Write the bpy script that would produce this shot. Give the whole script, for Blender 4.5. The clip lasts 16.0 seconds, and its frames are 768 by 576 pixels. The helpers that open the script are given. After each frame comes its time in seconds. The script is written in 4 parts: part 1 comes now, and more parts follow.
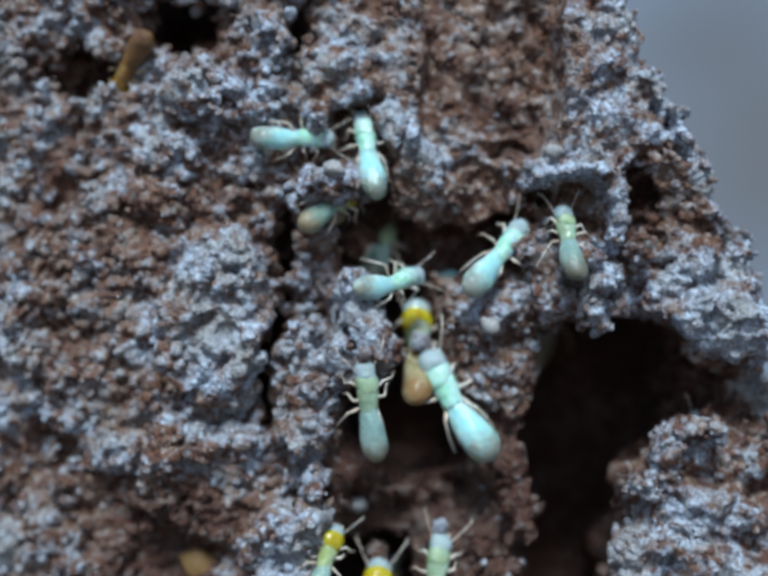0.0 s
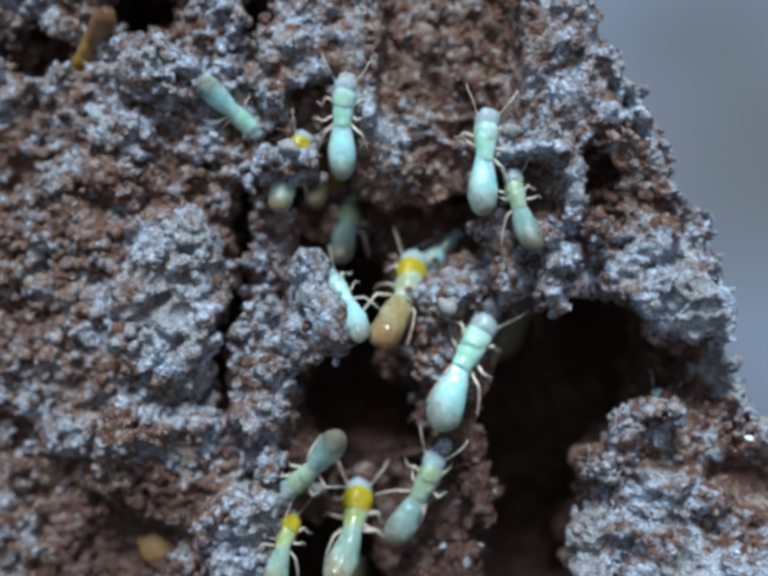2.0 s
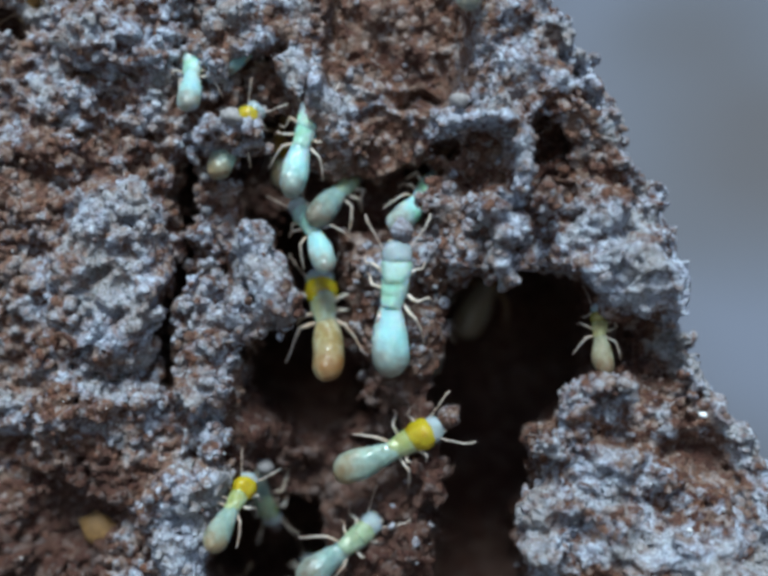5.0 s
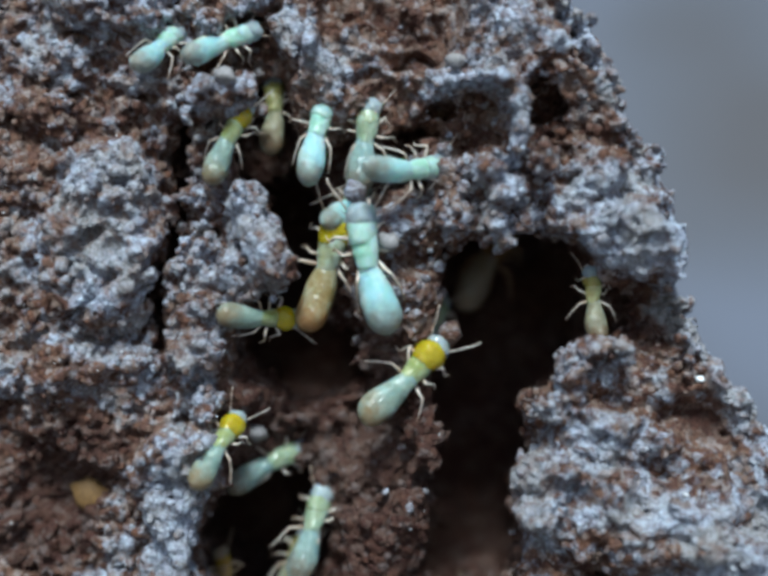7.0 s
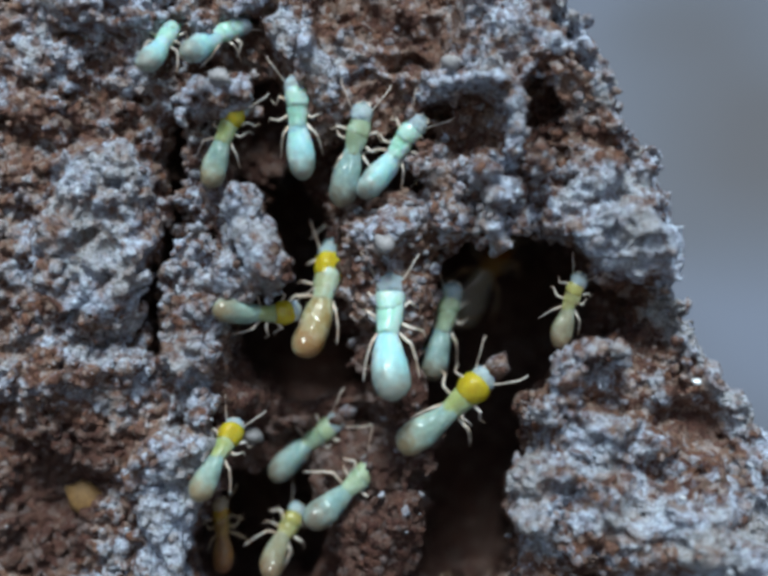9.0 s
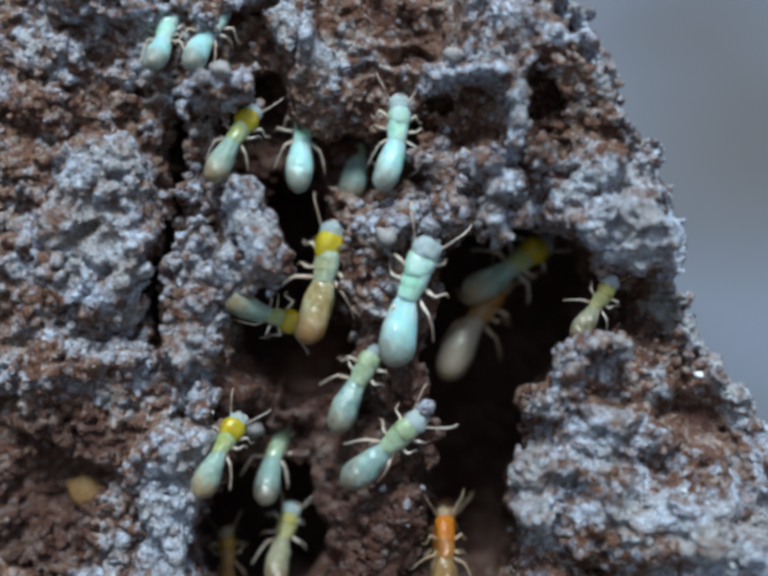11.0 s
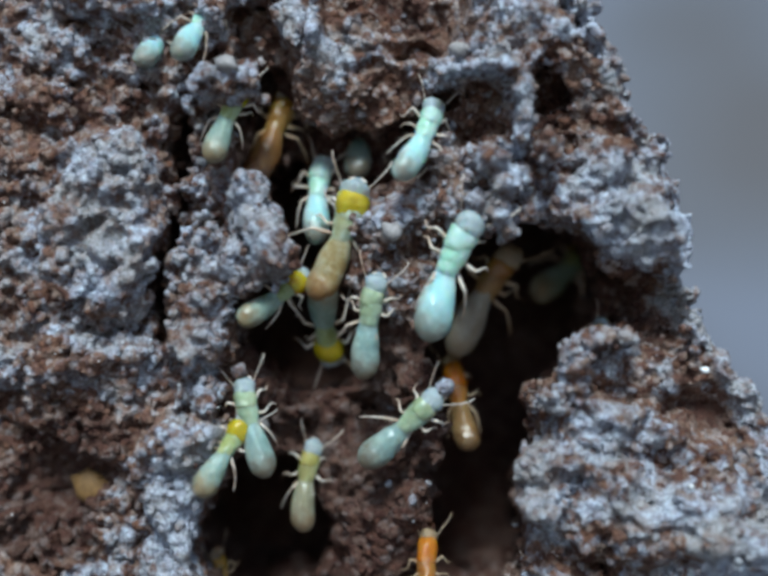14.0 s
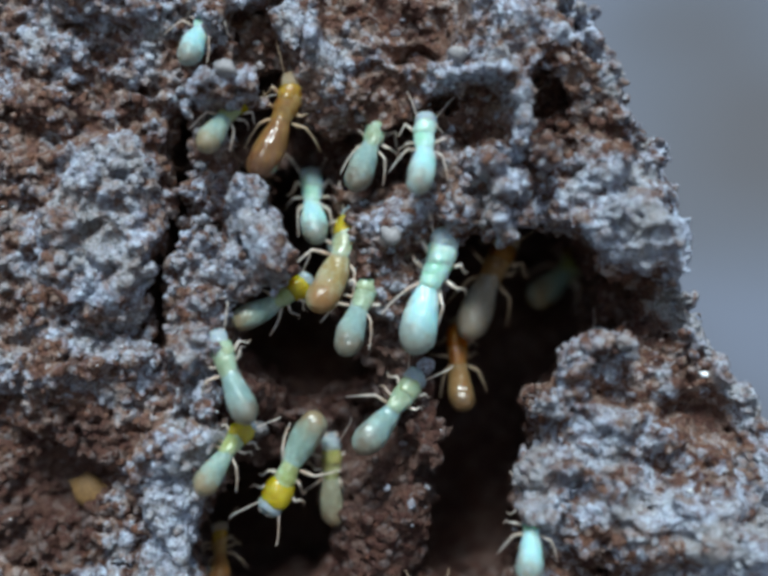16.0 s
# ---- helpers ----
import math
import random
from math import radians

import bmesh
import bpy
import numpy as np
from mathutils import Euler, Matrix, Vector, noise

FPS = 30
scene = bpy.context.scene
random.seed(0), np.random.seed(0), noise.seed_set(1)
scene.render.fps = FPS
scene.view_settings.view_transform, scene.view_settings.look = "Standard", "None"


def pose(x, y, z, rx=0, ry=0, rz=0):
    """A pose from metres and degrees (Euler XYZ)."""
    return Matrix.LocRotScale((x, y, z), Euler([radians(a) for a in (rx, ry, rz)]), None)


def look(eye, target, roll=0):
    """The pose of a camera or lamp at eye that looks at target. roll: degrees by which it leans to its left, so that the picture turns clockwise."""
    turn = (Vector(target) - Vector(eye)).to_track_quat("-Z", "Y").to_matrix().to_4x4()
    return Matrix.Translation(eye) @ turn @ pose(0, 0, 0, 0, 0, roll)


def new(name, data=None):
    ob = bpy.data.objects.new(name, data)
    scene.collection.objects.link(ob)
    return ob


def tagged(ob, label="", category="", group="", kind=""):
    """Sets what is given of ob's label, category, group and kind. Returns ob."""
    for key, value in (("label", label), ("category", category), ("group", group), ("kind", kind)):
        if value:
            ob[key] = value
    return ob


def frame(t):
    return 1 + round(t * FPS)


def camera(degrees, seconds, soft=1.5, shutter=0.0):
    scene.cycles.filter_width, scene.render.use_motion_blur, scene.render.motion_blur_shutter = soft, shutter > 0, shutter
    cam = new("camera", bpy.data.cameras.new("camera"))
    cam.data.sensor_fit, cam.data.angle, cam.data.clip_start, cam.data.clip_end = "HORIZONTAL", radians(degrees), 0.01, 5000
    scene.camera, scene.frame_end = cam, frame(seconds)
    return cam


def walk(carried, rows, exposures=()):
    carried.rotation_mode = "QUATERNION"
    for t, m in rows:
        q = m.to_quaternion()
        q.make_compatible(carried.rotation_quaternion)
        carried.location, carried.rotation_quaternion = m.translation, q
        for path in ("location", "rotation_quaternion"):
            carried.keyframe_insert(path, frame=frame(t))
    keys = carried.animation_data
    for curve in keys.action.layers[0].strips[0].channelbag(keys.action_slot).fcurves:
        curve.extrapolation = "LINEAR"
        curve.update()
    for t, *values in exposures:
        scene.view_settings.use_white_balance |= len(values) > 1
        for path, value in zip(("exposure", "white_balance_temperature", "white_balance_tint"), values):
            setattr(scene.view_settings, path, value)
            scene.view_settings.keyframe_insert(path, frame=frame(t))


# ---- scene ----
# ---- camera: a macro lens some four centimetres from the nest, slid to the right and down ----
cam = camera(40.0, 16.0, soft=3.8, shutter=0.5)
cam.data.dof.use_dof, cam.data.dof.focus_distance, cam.data.dof.aperture_fstop = True, 0.0386, 20.0
PATH = [
    (0.0, pose(-0.003774, -0.040607, 0.003471, 89.820, 0.210, 0.145)),
    (0.5, pose(-0.003356, -0.040426, 0.003114, 89.826, 0.232, 0.124)),
    (1.0, pose(-0.002969, -0.040368, 0.003014, 89.775, 0.231, 0.065)),
    (1.5, pose(-0.002624, -0.040306, 0.002930, 89.778, 0.258, 0.068)),
    (2.0, pose(-0.002192, -0.040224, 0.002755, 89.800, 0.222, 0.082)),
    (2.5, pose(-0.001768, -0.040051, 0.002702, 89.807, 0.201, 0.065)),
    (3.0, pose(-0.001372, -0.039890, 0.002622, 89.777, 0.244, 0.021)),
    (3.5, pose(-0.000941, -0.039784, 0.002475, 89.781, 0.210, 0.007)),
    (4.0, pose(-0.000657, -0.039635, 0.002206, 89.857, 0.199, -0.024)),
    (6.5, pose(-0.000098, -0.039042, 0.000564, 89.986, 0.064, -0.045)),
    (7.0, pose(-0.000101, -0.038988, 0.000220, 90.035, -0.008, -0.043)),
    (7.5, pose(-0.000079, -0.038996, 0.000326, 90.085, -0.009, -0.033)),
    (8.0, pose(-0.000026, -0.038984, 0.000343, 90.075, 0.021, -0.050)),
    (8.5, pose(0.000059, -0.038871, 0.000310, 90.086, 0.027, -0.052)),
    (9.0, pose(0.000049, -0.038846, 0.000270, 90.089, 0.006, -0.057)),
    (11.5, pose(0.000010, -0.038774, 0.000020, 90.049, -0.005, -0.021)),
    (12.0, pose(0.000021, -0.038779, 0.000042, 90.046, -0.008, -0.013)),
    (12.5, pose(0.000000, -0.038772, 0.000000, 90.001, -0.003, -0.000)),
    (13.0, pose(-0.000001, -0.038746, -0.000007, 90.054, -0.027, 0.023)),
    (13.5, pose(-0.000104, -0.038747, -0.000091, 90.095, -0.036, -0.014)),
    (14.0, pose(-0.000167, -0.038728, -0.000148, 90.062, -0.037, 0.009)),
    (14.5, pose(-0.000167, -0.038730, -0.000061, 90.048, -0.046, 0.020)),
    (15.0, pose(-0.000149, -0.038713, -0.000032, 90.057, -0.037, 0.029)),
    (15.5, pose(-0.000144, -0.038701, 0.000005, 90.082, -0.053, 0.027)),
    (16.0, pose(-0.000107, -0.038701, -0.000018, 90.096, -0.039, 0.038)),
]
walk(cam, PATH, exposures=[(0.0, 0.03, 6000, 4), (4.0, 0.0, 6150, 5), (7.0, -0.01, 6330, 6), (16.0, -0.01, 6330, 6)])

# ---- light: a cool overcast sky, with a broad soft sun high behind the camera ----
world = bpy.data.worlds.new("sky")
scene.world = world
world.use_nodes = True
sky = world.node_tree.nodes.new("ShaderNodeTexSky")
sky.sky_type, sky.sun_disc = "NISHITA", False
sky.sun_elevation, sky.sun_rotation = radians(52), radians(183)
world.node_tree.links.new(sky.outputs[0], world.node_tree.nodes["Background"].inputs[0])
world.node_tree.nodes["Background"].inputs[1].default_value = 0.115
sun = new("sun", bpy.data.lights.new("sun", "SUN"))
sun.data.energy, sun.data.angle, sun.data.color = 4.9, radians(16), (0.86, 0.97, 1.0)
sun.matrix_world = look((-0.05, -0.82, 1.05), (0, 0, 0))

# ---- materials ----
def node_material(name):
    m = bpy.data.materials.new(name)
    m.use_nodes = True
    t = m.node_tree
    return m, t, t.nodes["Principled BSDF"], t.nodes, t.links


def noise_tex(nodes, links, scale, detail=4.0, rough=0.6, coord=None):
    n = nodes.new("ShaderNodeTexNoise")
    n.inputs["Scale"].default_value, n.inputs["Detail"].default_value, n.inputs["Roughness"].default_value = scale, detail, rough
    if coord is not None:
        links.new(coord, n.inputs["Vector"])
    return n


def ramp(nodes, links, source, stops):
    r = nodes.new("ShaderNodeValToRGB")
    while len(r.color_ramp.elements) < len(stops):
        r.color_ramp.elements.new(0.5)
    for e, (p, c) in zip(r.color_ramp.elements, stops):
        e.position, e.color = p, (*c, 1)
    links.new(source, r.inputs[0])
    return r


def mix(nodes, links, fac, a, b, kind="MIX"):
    m = nodes.new("ShaderNodeMix")
    m.data_type, m.blend_type = "RGBA", kind
    for sock, v in ((m.inputs[0], fac), (m.inputs[6], a), (m.inputs[7], b)):
        if isinstance(v, (int, float)):
            sock.default_value = v
        elif isinstance(v, tuple):
            sock.default_value = (*v, 1)
        else:
            links.new(v, sock)
    return m.outputs[2]


def maths(nodes, links, op, a, b=0.0, clamp=False):
    m = nodes.new("ShaderNodeMath")
    m.operation, m.use_clamp = op, clamp
    for sock, v in ((m.inputs[0], a), (m.inputs[1], b)):
        if isinstance(v, (int, float)):
            sock.default_value = v
        else:
            links.new(v, sock)
    return m.outputs[0]


def bump(nodes, links, shader, height, distance, strength=1.0):
    b = nodes.new("ShaderNodeBump")
    b.inputs["Distance"].default_value, b.inputs["Strength"].default_value = distance, strength
    links.new(height, b.inputs["Height"])
    links.new(b.outputs[0], shader.inputs["Normal"])


def make_earth(name, crusted):
    """Crumbly nest earth: glued grains of many browns, with a blue-grey crust in patches; crust follows the mesh attribute of that name."""
    m, t, bsdf, nodes, links = node_material(name)
    co = nodes.new("ShaderNodeTexCoord").outputs["Object"]
    big = noise_tex(nodes, links, 260, 5, 0.62, co)
    mid = noise_tex(nodes, links, 800, 4, 0.6, co)
    fine = noise_tex(nodes, links, 2600, 4, 0.65, co)
    grain = noise_tex(nodes, links, 9000, 3, 0.6, co)
    warp = mix(nodes, links, 0.00022, co, fine.outputs[1], "ADD")

    def grains(scale):
        v = nodes.new("ShaderNodeTexVoronoi")
        v.inputs["Scale"].default_value = scale
        links.new(warp, v.inputs["Vector"])
        s = nodes.new("ShaderNodeSeparateColor")
        links.new(v.outputs["Color"], s.inputs[0])
        return v.outputs["Distance"], s.outputs

    near, rnd = grains(3900)
    near2, rnd2 = grains(9000)
    near3, rnd3 = grains(2100)
    brown = ramp(nodes, links, big.outputs[0], [(0.32, (0.068, 0.028, 0.021)), (0.5, (0.145, 0.076, 0.058)), (0.68, (0.235, 0.155, 0.125))])
    stones = ramp(nodes, links, rnd[0], [(0.0, (0.030, 0.013, 0.010)), (0.30, (0.085, 0.040, 0.029)), (0.46, (0.16, 0.072, 0.036)), (0.60, (0.15, 0.10, 0.072)), (0.80, (0.28, 0.22, 0.18)), (0.94, (0.44, 0.41, 0.40))])
    clay = mix(nodes, links, 0.42, brown.outputs[0], stones.outputs[0])
    grey = ramp(nodes, links, fine.outputs[0], [(0.28, (0.13, 0.095, 0.09)), (0.43, (0.285, 0.295, 0.37)), (0.58, (0.39, 0.43, 0.54)), (0.74, (0.53, 0.63, 0.72))])
    frost = ramp(nodes, links, rnd2[1], [(0.0, (0.10, 0.07, 0.06)), (0.18, (0.24, 0.24, 0.285)), (0.6, (0.385, 0.43, 0.53)), (1.0, (0.56, 0.67, 0.74))])
    grey = mix(nodes, links, 0.5, grey.outputs[0], frost.outputs[0])
    if crusted:
        a = nodes.new("ShaderNodeAttribute")
        a.attribute_name = "crust"
        f = a.outputs["Fac"]
        for source, gain in ((big.outputs[0], 2.4), (mid.outputs[0], 3.2), (fine.outputs[0], 1.8)):
            q = maths(nodes, links, "MULTIPLY_ADD", source, gain)
            q.node.inputs[2].default_value = -0.5 * gain
            f = maths(nodes, links, "ADD", f, q)
        q = maths(nodes, links, "MULTIPLY_ADD", rnd[1], 0.6)
        q.node.inputs[2].default_value = -0.58
        f = maths(nodes, links, "ADD", f, q)
        q = maths(nodes, links, "MULTIPLY_ADD", rnd3[1], 0.9)           # whole pellets are pale or brown
        q.node.inputs[2].default_value = -0.5
        f = maths(nodes, links, "ADD", f, q, clamp=True)
    else:
        o = nodes.new("ShaderNodeObjectInfo")
        q = maths(nodes, links, "MULTIPLY_ADD", fine.outputs[0], 2.0)
        q.node.inputs[2].default_value = -1.0
        f = maths(nodes, links, "ADD", maths(nodes, links, "MULTIPLY", o.outputs["Random"], 0.95), q, clamp=True)
    if crusted:                                 # far negative crust darkens the clay: maroon patches, and gallery shade painted by depth
        shade_and_rust = maths(nodes, links, "MULTIPLY_ADD", a.outputs["Fac"], -1.5)
        shade_and_rust.node.inputs[2].default_value = -0.22
        shade_and_rust = maths(nodes, links, "MINIMUM", shade_and_rust, 0.62, clamp=True)
        clay = mix(nodes, links, shade_and_rust, clay, (0.034, 0.011, 0.009))
    patch = noise_tex(nodes, links, 520, 3, 0.55, co)
    old = ramp(nodes, links, patch.outputs[0], [(0.42, (0, 0, 0)), (0.62, (0.60, 0.60, 0.60))])
    pale = mix(nodes, links, old.outputs[0], grey, (0.235, 0.20, 0.165))
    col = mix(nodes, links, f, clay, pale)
    # the dark specks put the shade of fine pores into the colour
    tint = ramp(nodes, links, grain.outputs[0], [(0.34, (0.42, 0.38, 0.36)), (0.48, (1, 1, 1)), (0.7, (1.35, 1.34, 1.34))])
    col = mix(nodes, links, 0.8, col, tint.outputs[0], "MULTIPLY")
    links.new(col, bsdf.inputs["Base Color"])
    gloss = ramp(nodes, links, rnd2[2], [(0.0, (0.85, 0.85, 0.85)), (0.86, (0.78, 0.78, 0.78)), (0.93, (0.22, 0.22, 0.22))])
    links.new(gloss.outputs[0], bsdf.inputs["Roughness"])
    bsdf.inputs["Specular IOR Level"].default_value = 0.2
    h = maths(nodes, links, "MULTIPLY_ADD", near, -1.2)
    links.new(maths(nodes, links, "ADD", maths(nodes, links, "ADD", maths(nodes, links, "MULTIPLY", near3, -1.2), maths(nodes, links, "MULTIPLY", near2, -0.7)), maths(nodes, links, "ADD", fine.outputs[0], grain.outputs[0])), h.node.inputs[2])
    bump(nodes, links, bsdf, h, 0.00010, 0.9)
    return m


EARTH = make_earth("nest_earth", True)
CRUMB = make_earth("crumb_earth", False)


def make_backdrop():
    """Ground and litter far behind, out of focus: soft slate blue with faint brown and grey smears."""
    m, t, bsdf, nodes, links = node_material("far_litter")
    co = nodes.new("ShaderNodeTexCoord").outputs["Object"]
    n = noise_tex(nodes, links, 22, 1.5, 0.4, co)
    c = ramp(nodes, links, n.outputs[0], [(0.35, (0.12, 0.13, 0.165)), (0.5, (0.097, 0.10, 0.118)), (0.65, (0.082, 0.077, 0.083))])
    links.new(c.outputs[0], bsdf.inputs["Base Color"])
    bsdf.inputs["Roughness"].default_value = 1.0
    return m


FAR = make_backdrop()


def make_grain(name, colour, rough, coat):
    m, t, bsdf, nodes, links = node_material(name)
    co = nodes.new("ShaderNodeTexCoord").outputs["Object"]
    n = noise_tex(nodes, links, 5000, 3, 0.6, co)
    c = ramp(nodes, links, n.outputs[0], [(0.3, tuple(0.6 * q for q in colour)), (0.65, colour)])
    links.new(c.outputs[0], bsdf.inputs["Base Color"])
    bsdf.inputs["Roughness"].default_value, bsdf.inputs["Coat Weight"].default_value = rough, coat
    bump(nodes, links, bsdf, n.outputs[0], 0.00005, 0.6)
    return m


QUARTZ = make_grain("quartz", (0.86, 0.88, 0.90), 0.08, 1.0)
FLAKE = make_grain("amber_flake", (0.20, 0.105, 0.032), 0.7, 0.05)
PEBBLE = make_grain("pale_pebble", (0.30, 0.28, 0.28), 0.6, 0.1)

# ---- the nest: a broken block of termite earth, carved as a solid and then skinned ----
# The plan of its broken face is drawn in units of 0.018 mm, u to the right and v down from the face's upper left.
UNIT = 0.018                                    # mm
STEP = 0.078                                    # mm, the grain of the solid
LOW = np.array([-19.5, -3.6, -13.6])
HIGH = np.array([15.5, 11.0, 15.6])
COUNT = np.ceil((HIGH - LOW) / STEP).astype(int) + 1
AX, AY, AZ = (LOW[i] + STEP * np.arange(COUNT[i], dtype=np.float32) for i in range(3))


def field(cell, seed, shape=None):
    """Smooth random values, about -1 to 1, that change over cell mm, on the solid's grid or on its face."""
    r = np.random.RandomState(seed)
    axes = (AX, AY, AZ) if shape is None else (AX, AZ)
    lat = r.uniform(-1, 1, [int((a[-1] - a[0]) / cell) + 3 for a in axes]).astype(np.float32)
    for d, a in enumerate(axes):
        q = (a - a[0]) / cell
        i = q.astype(int)
        f = (q - i).astype(np.float32)
        f = f * f * (3 - 2 * f)
        f = f.reshape([-1 if k == d else 1 for k in range(len(axes))])
        lat = np.take(lat, i, d) * (1 - f) + np.take(lat, i + 1, d) * f
    return lat


def ease(x):
    x = np.clip(x, 0, 1)
    return x * x * (3 - 2 * x)


def plan(u, v):
    return (u - 784) * UNIT, (588 - v) * UNIT


# the broken face: a gently tilted front, swollen and sunk in places
WU = 784 + AX[:, None] / UNIT + 26 * field(2.4, 11, 2) + 13 * field(0.9, 12, 2)
WV = 588 - AZ[None, :] / UNIT + 26 * field(2.4, 13, 2) + 13 * field(0.9, 14, 2)
level = (-0.25 - 0.09 * AX[:, None] - 0.04 * AZ[None, :]) + 0 * WU
front = level.copy()


def swell(u, v, ru, rv, turn, out, soft=0.5, square=2):
    """Brings an oval of the face forward by out mm (back, if negative); square makes the oval boxier."""
    global front
    c, s = math.cos(radians(turn)), math.sin(radians(turn))
    du, dv = WU - u, WV - v
    r = (np.abs((c * du + s * dv) / ru) ** square + np.abs((c * dv - s * du) / rv) ** square) ** (1 / square)
    front = front - out * ease((1 - r) / soft + 0.0)


# pale efflorescence (gain above 0) and rusty patches (below 0): centre, radii, gain
PALE = (
        (1290, 515, 90, 40, 0.6),
        (1180, 385, 110, 90, 0.6), (1300, 400, 80, 110, 0.5), (1000, 370, 60, 45, 0.5), (1050, 240, 30, 70, 0.6),
        (210, 350, 120, 75, 0.5), (215, 560, 140, 130, 0.5), (352, 1050, 72, 200, 1.1), (250, 720, 110, 50, 0.3), (180, -30, 130, 50, 0.4), (1240, 470, 140, 60, 0.6),
        (1250, 860, 170, 60, 0.5), (1330, 1000, 140, 90, 0.4), (1480, 1120, 120, 70, 0.5), (960, 160, 120, 28, 0.5), (500, 470, 70, 110, 0.5), (730, 90, 140, 75, 0.7),
        (600, 60, 70, 60, 0.4), (515, 440, 70, 110, 0.3))
RUSTY_LEFT = (
        (160, 905, 110, 95, -0.7), (50, 1080, 200, 160, -1.2), (-80, 420, 180, 300, -0.35),
        (150, 215, 220, 60, -0.5), (40, 330, 90, 110, -0.4), (140, 900, 210, 130, -0.8), (60, 1040, 200, 160, -0.8), (60, 520, 420, 900, -0.22), (300, 900, 120, 90, -0.4),
        (120, 590, 60, 50, -0.5), (180, 640, 110, 30, -0.6), (130, 740, 150, 26, -0.6), (20, 660, 80, 90, -0.3))
RUSTY_RIGHT = (
        (1310, 630, 80, 90, -0.35),
        (955, 250, 85, 60, -0.4), (1100, 215, 50, 60, -0.6), (800, 60, 160, 110, -0.3),
        (1180, 140, 50, 130, -0.6), (1120, 250, 70, 80, -0.5), (1240, 300, 70, 40, -0.6), (1420, 860, 110, 60, -0.5), (1270, 1070, 130, 45, -0.5), (1180, 1130, 120, 40, -0.5))
# left wall of the face, in three tiers
swell(40, 480, 320, 340, 0, 0.7, 0.14)
swell(205, 470, 160, 190, 10, 0.6, 0.25)
swell(220, 820, 200, 160, 20, 0.7, 0.25)
swell(345, 1050, 92, 210, -6, 1.2, 0.2)
swell(90, 1010, 130, 90, 0, -0.8, 0.6)
swell(190, -20, 150, 75, 20, 1.3, 0.4)
swell(170, 130, 200, 90, 0, 0.4, 0.5)
swell(300, -140, 110, 80, 0, 0.4, 0.5)
swell(-120, 140, 110, 190, 0, -0.5, 0.5)
swell(100, 265, 200, 40, 5, -0.6, 0.8)
swell(250, 690, 120, 30, 8, -0.5, 0.8)
# the sunken flank above the gallery and the proud ridge beside it
swell(800, -120, 150, 270, 3, -1.1, 0.12, 5)
swell(850, -60, 110, 190, 3, -0.5, 0.4, 4)
swell(860, 110, 80, 28, 0, -0.7, 0.5, 3)
swell(740, 190, 150, 75, 5, -0.9, 0.5)
swell(1040, 30, 110, 170, -12, 0.3, 0.4)
swell(1150, 240, 150, 120, 50, -0.3, 0.5)
swell(1250, 480, 150, 90, 15, 0.6, 0.4)
swell(1260, 980, 220, 190, 20, 0.9, 0.2)
swell(1400, 900, 150, 120, 40, -0.5, 0.4)
swell(1440, 820, 110, 60, 45, -0.4, 0.7)
swell(1470, 1130, 150, 90, 0, 0.8, 0.4)
# the middle of the gallery lies back
swell(690, 540, 340, 380, 0, -1.9, 0.3)
swell(700, 1060, 330, 300, 0, -2.2, 0.3)
swell(480, 470, 105, 150, -18, 1.2, 0.45)
swell(400, 560, 75, 260, 0, -0.8, 0.5)

# the pale crust stands up as thin plates
for n, (u, v, ru, rv, gain) in enumerate(PALE):
    if gain > 0.25:
        swell(u, v, 0.85 * ru, 0.85 * rv, 23 * n % 40 - 20, 0.30, 0.10, 3)
        swell(u + 0.3 * ru, v - 0.2 * rv, 0.5 * ru, 0.55 * rv, 31 * n % 50 - 25, 0.18, 0.12, 3)

for cell, amount, seed in ((3.2, 0.22, 21), (1.5, 0.28, 22), (0.75, 0.20, 23)):
    front = front + amount * field(cell, seed, 2)

solid = (front[:, None, :] - AY[None, :, None]).astype(np.float32)          # negative inside


def blend_max(a, b, k):
    h = np.clip(0.5 + 0.5 * (a - b) / k, 0, 1)
    return b + (a - b) * h + k * h * (1 - h)


def blend_min(a, b, k):
    return -blend_max(-a, -b, k)


# the right-hand outline, stepping down and outwards like a ruined tower
edge_v = [-420, -200, -140, -30, 60, 130, 210, 270, 330, 400, 470, 560, 640, 700, 760, 830, 900, 1000, 1200, 1400]
edge_u = [1050, 1090, 1105, 1150, 1190, 1228, 1275, 1318, 1342, 1362, 1384, 1390, 1396, 1442, 1492, 1542, 1556, 1572, 1600, 1640]
outline = np.interp(-AZ / UNIT + 588, edge_v, edge_u)
side = (784 + AX[:, None] / UNIT - outline[None, :]) * UNIT * 0.86 + 0.22 * field(1.1, 31, 2) + 0.16 * field(0.5, 32, 2)
solid = blend_max(solid, (side[:, None, :] - 0.05 * (AY[None, :, None] - 1.0) + 0 * solid), 0.7)

WARP = [0.34 * field(1.7, s) + 0.17 * field(0.7, s + 50) for s in (41, 42, 43)]


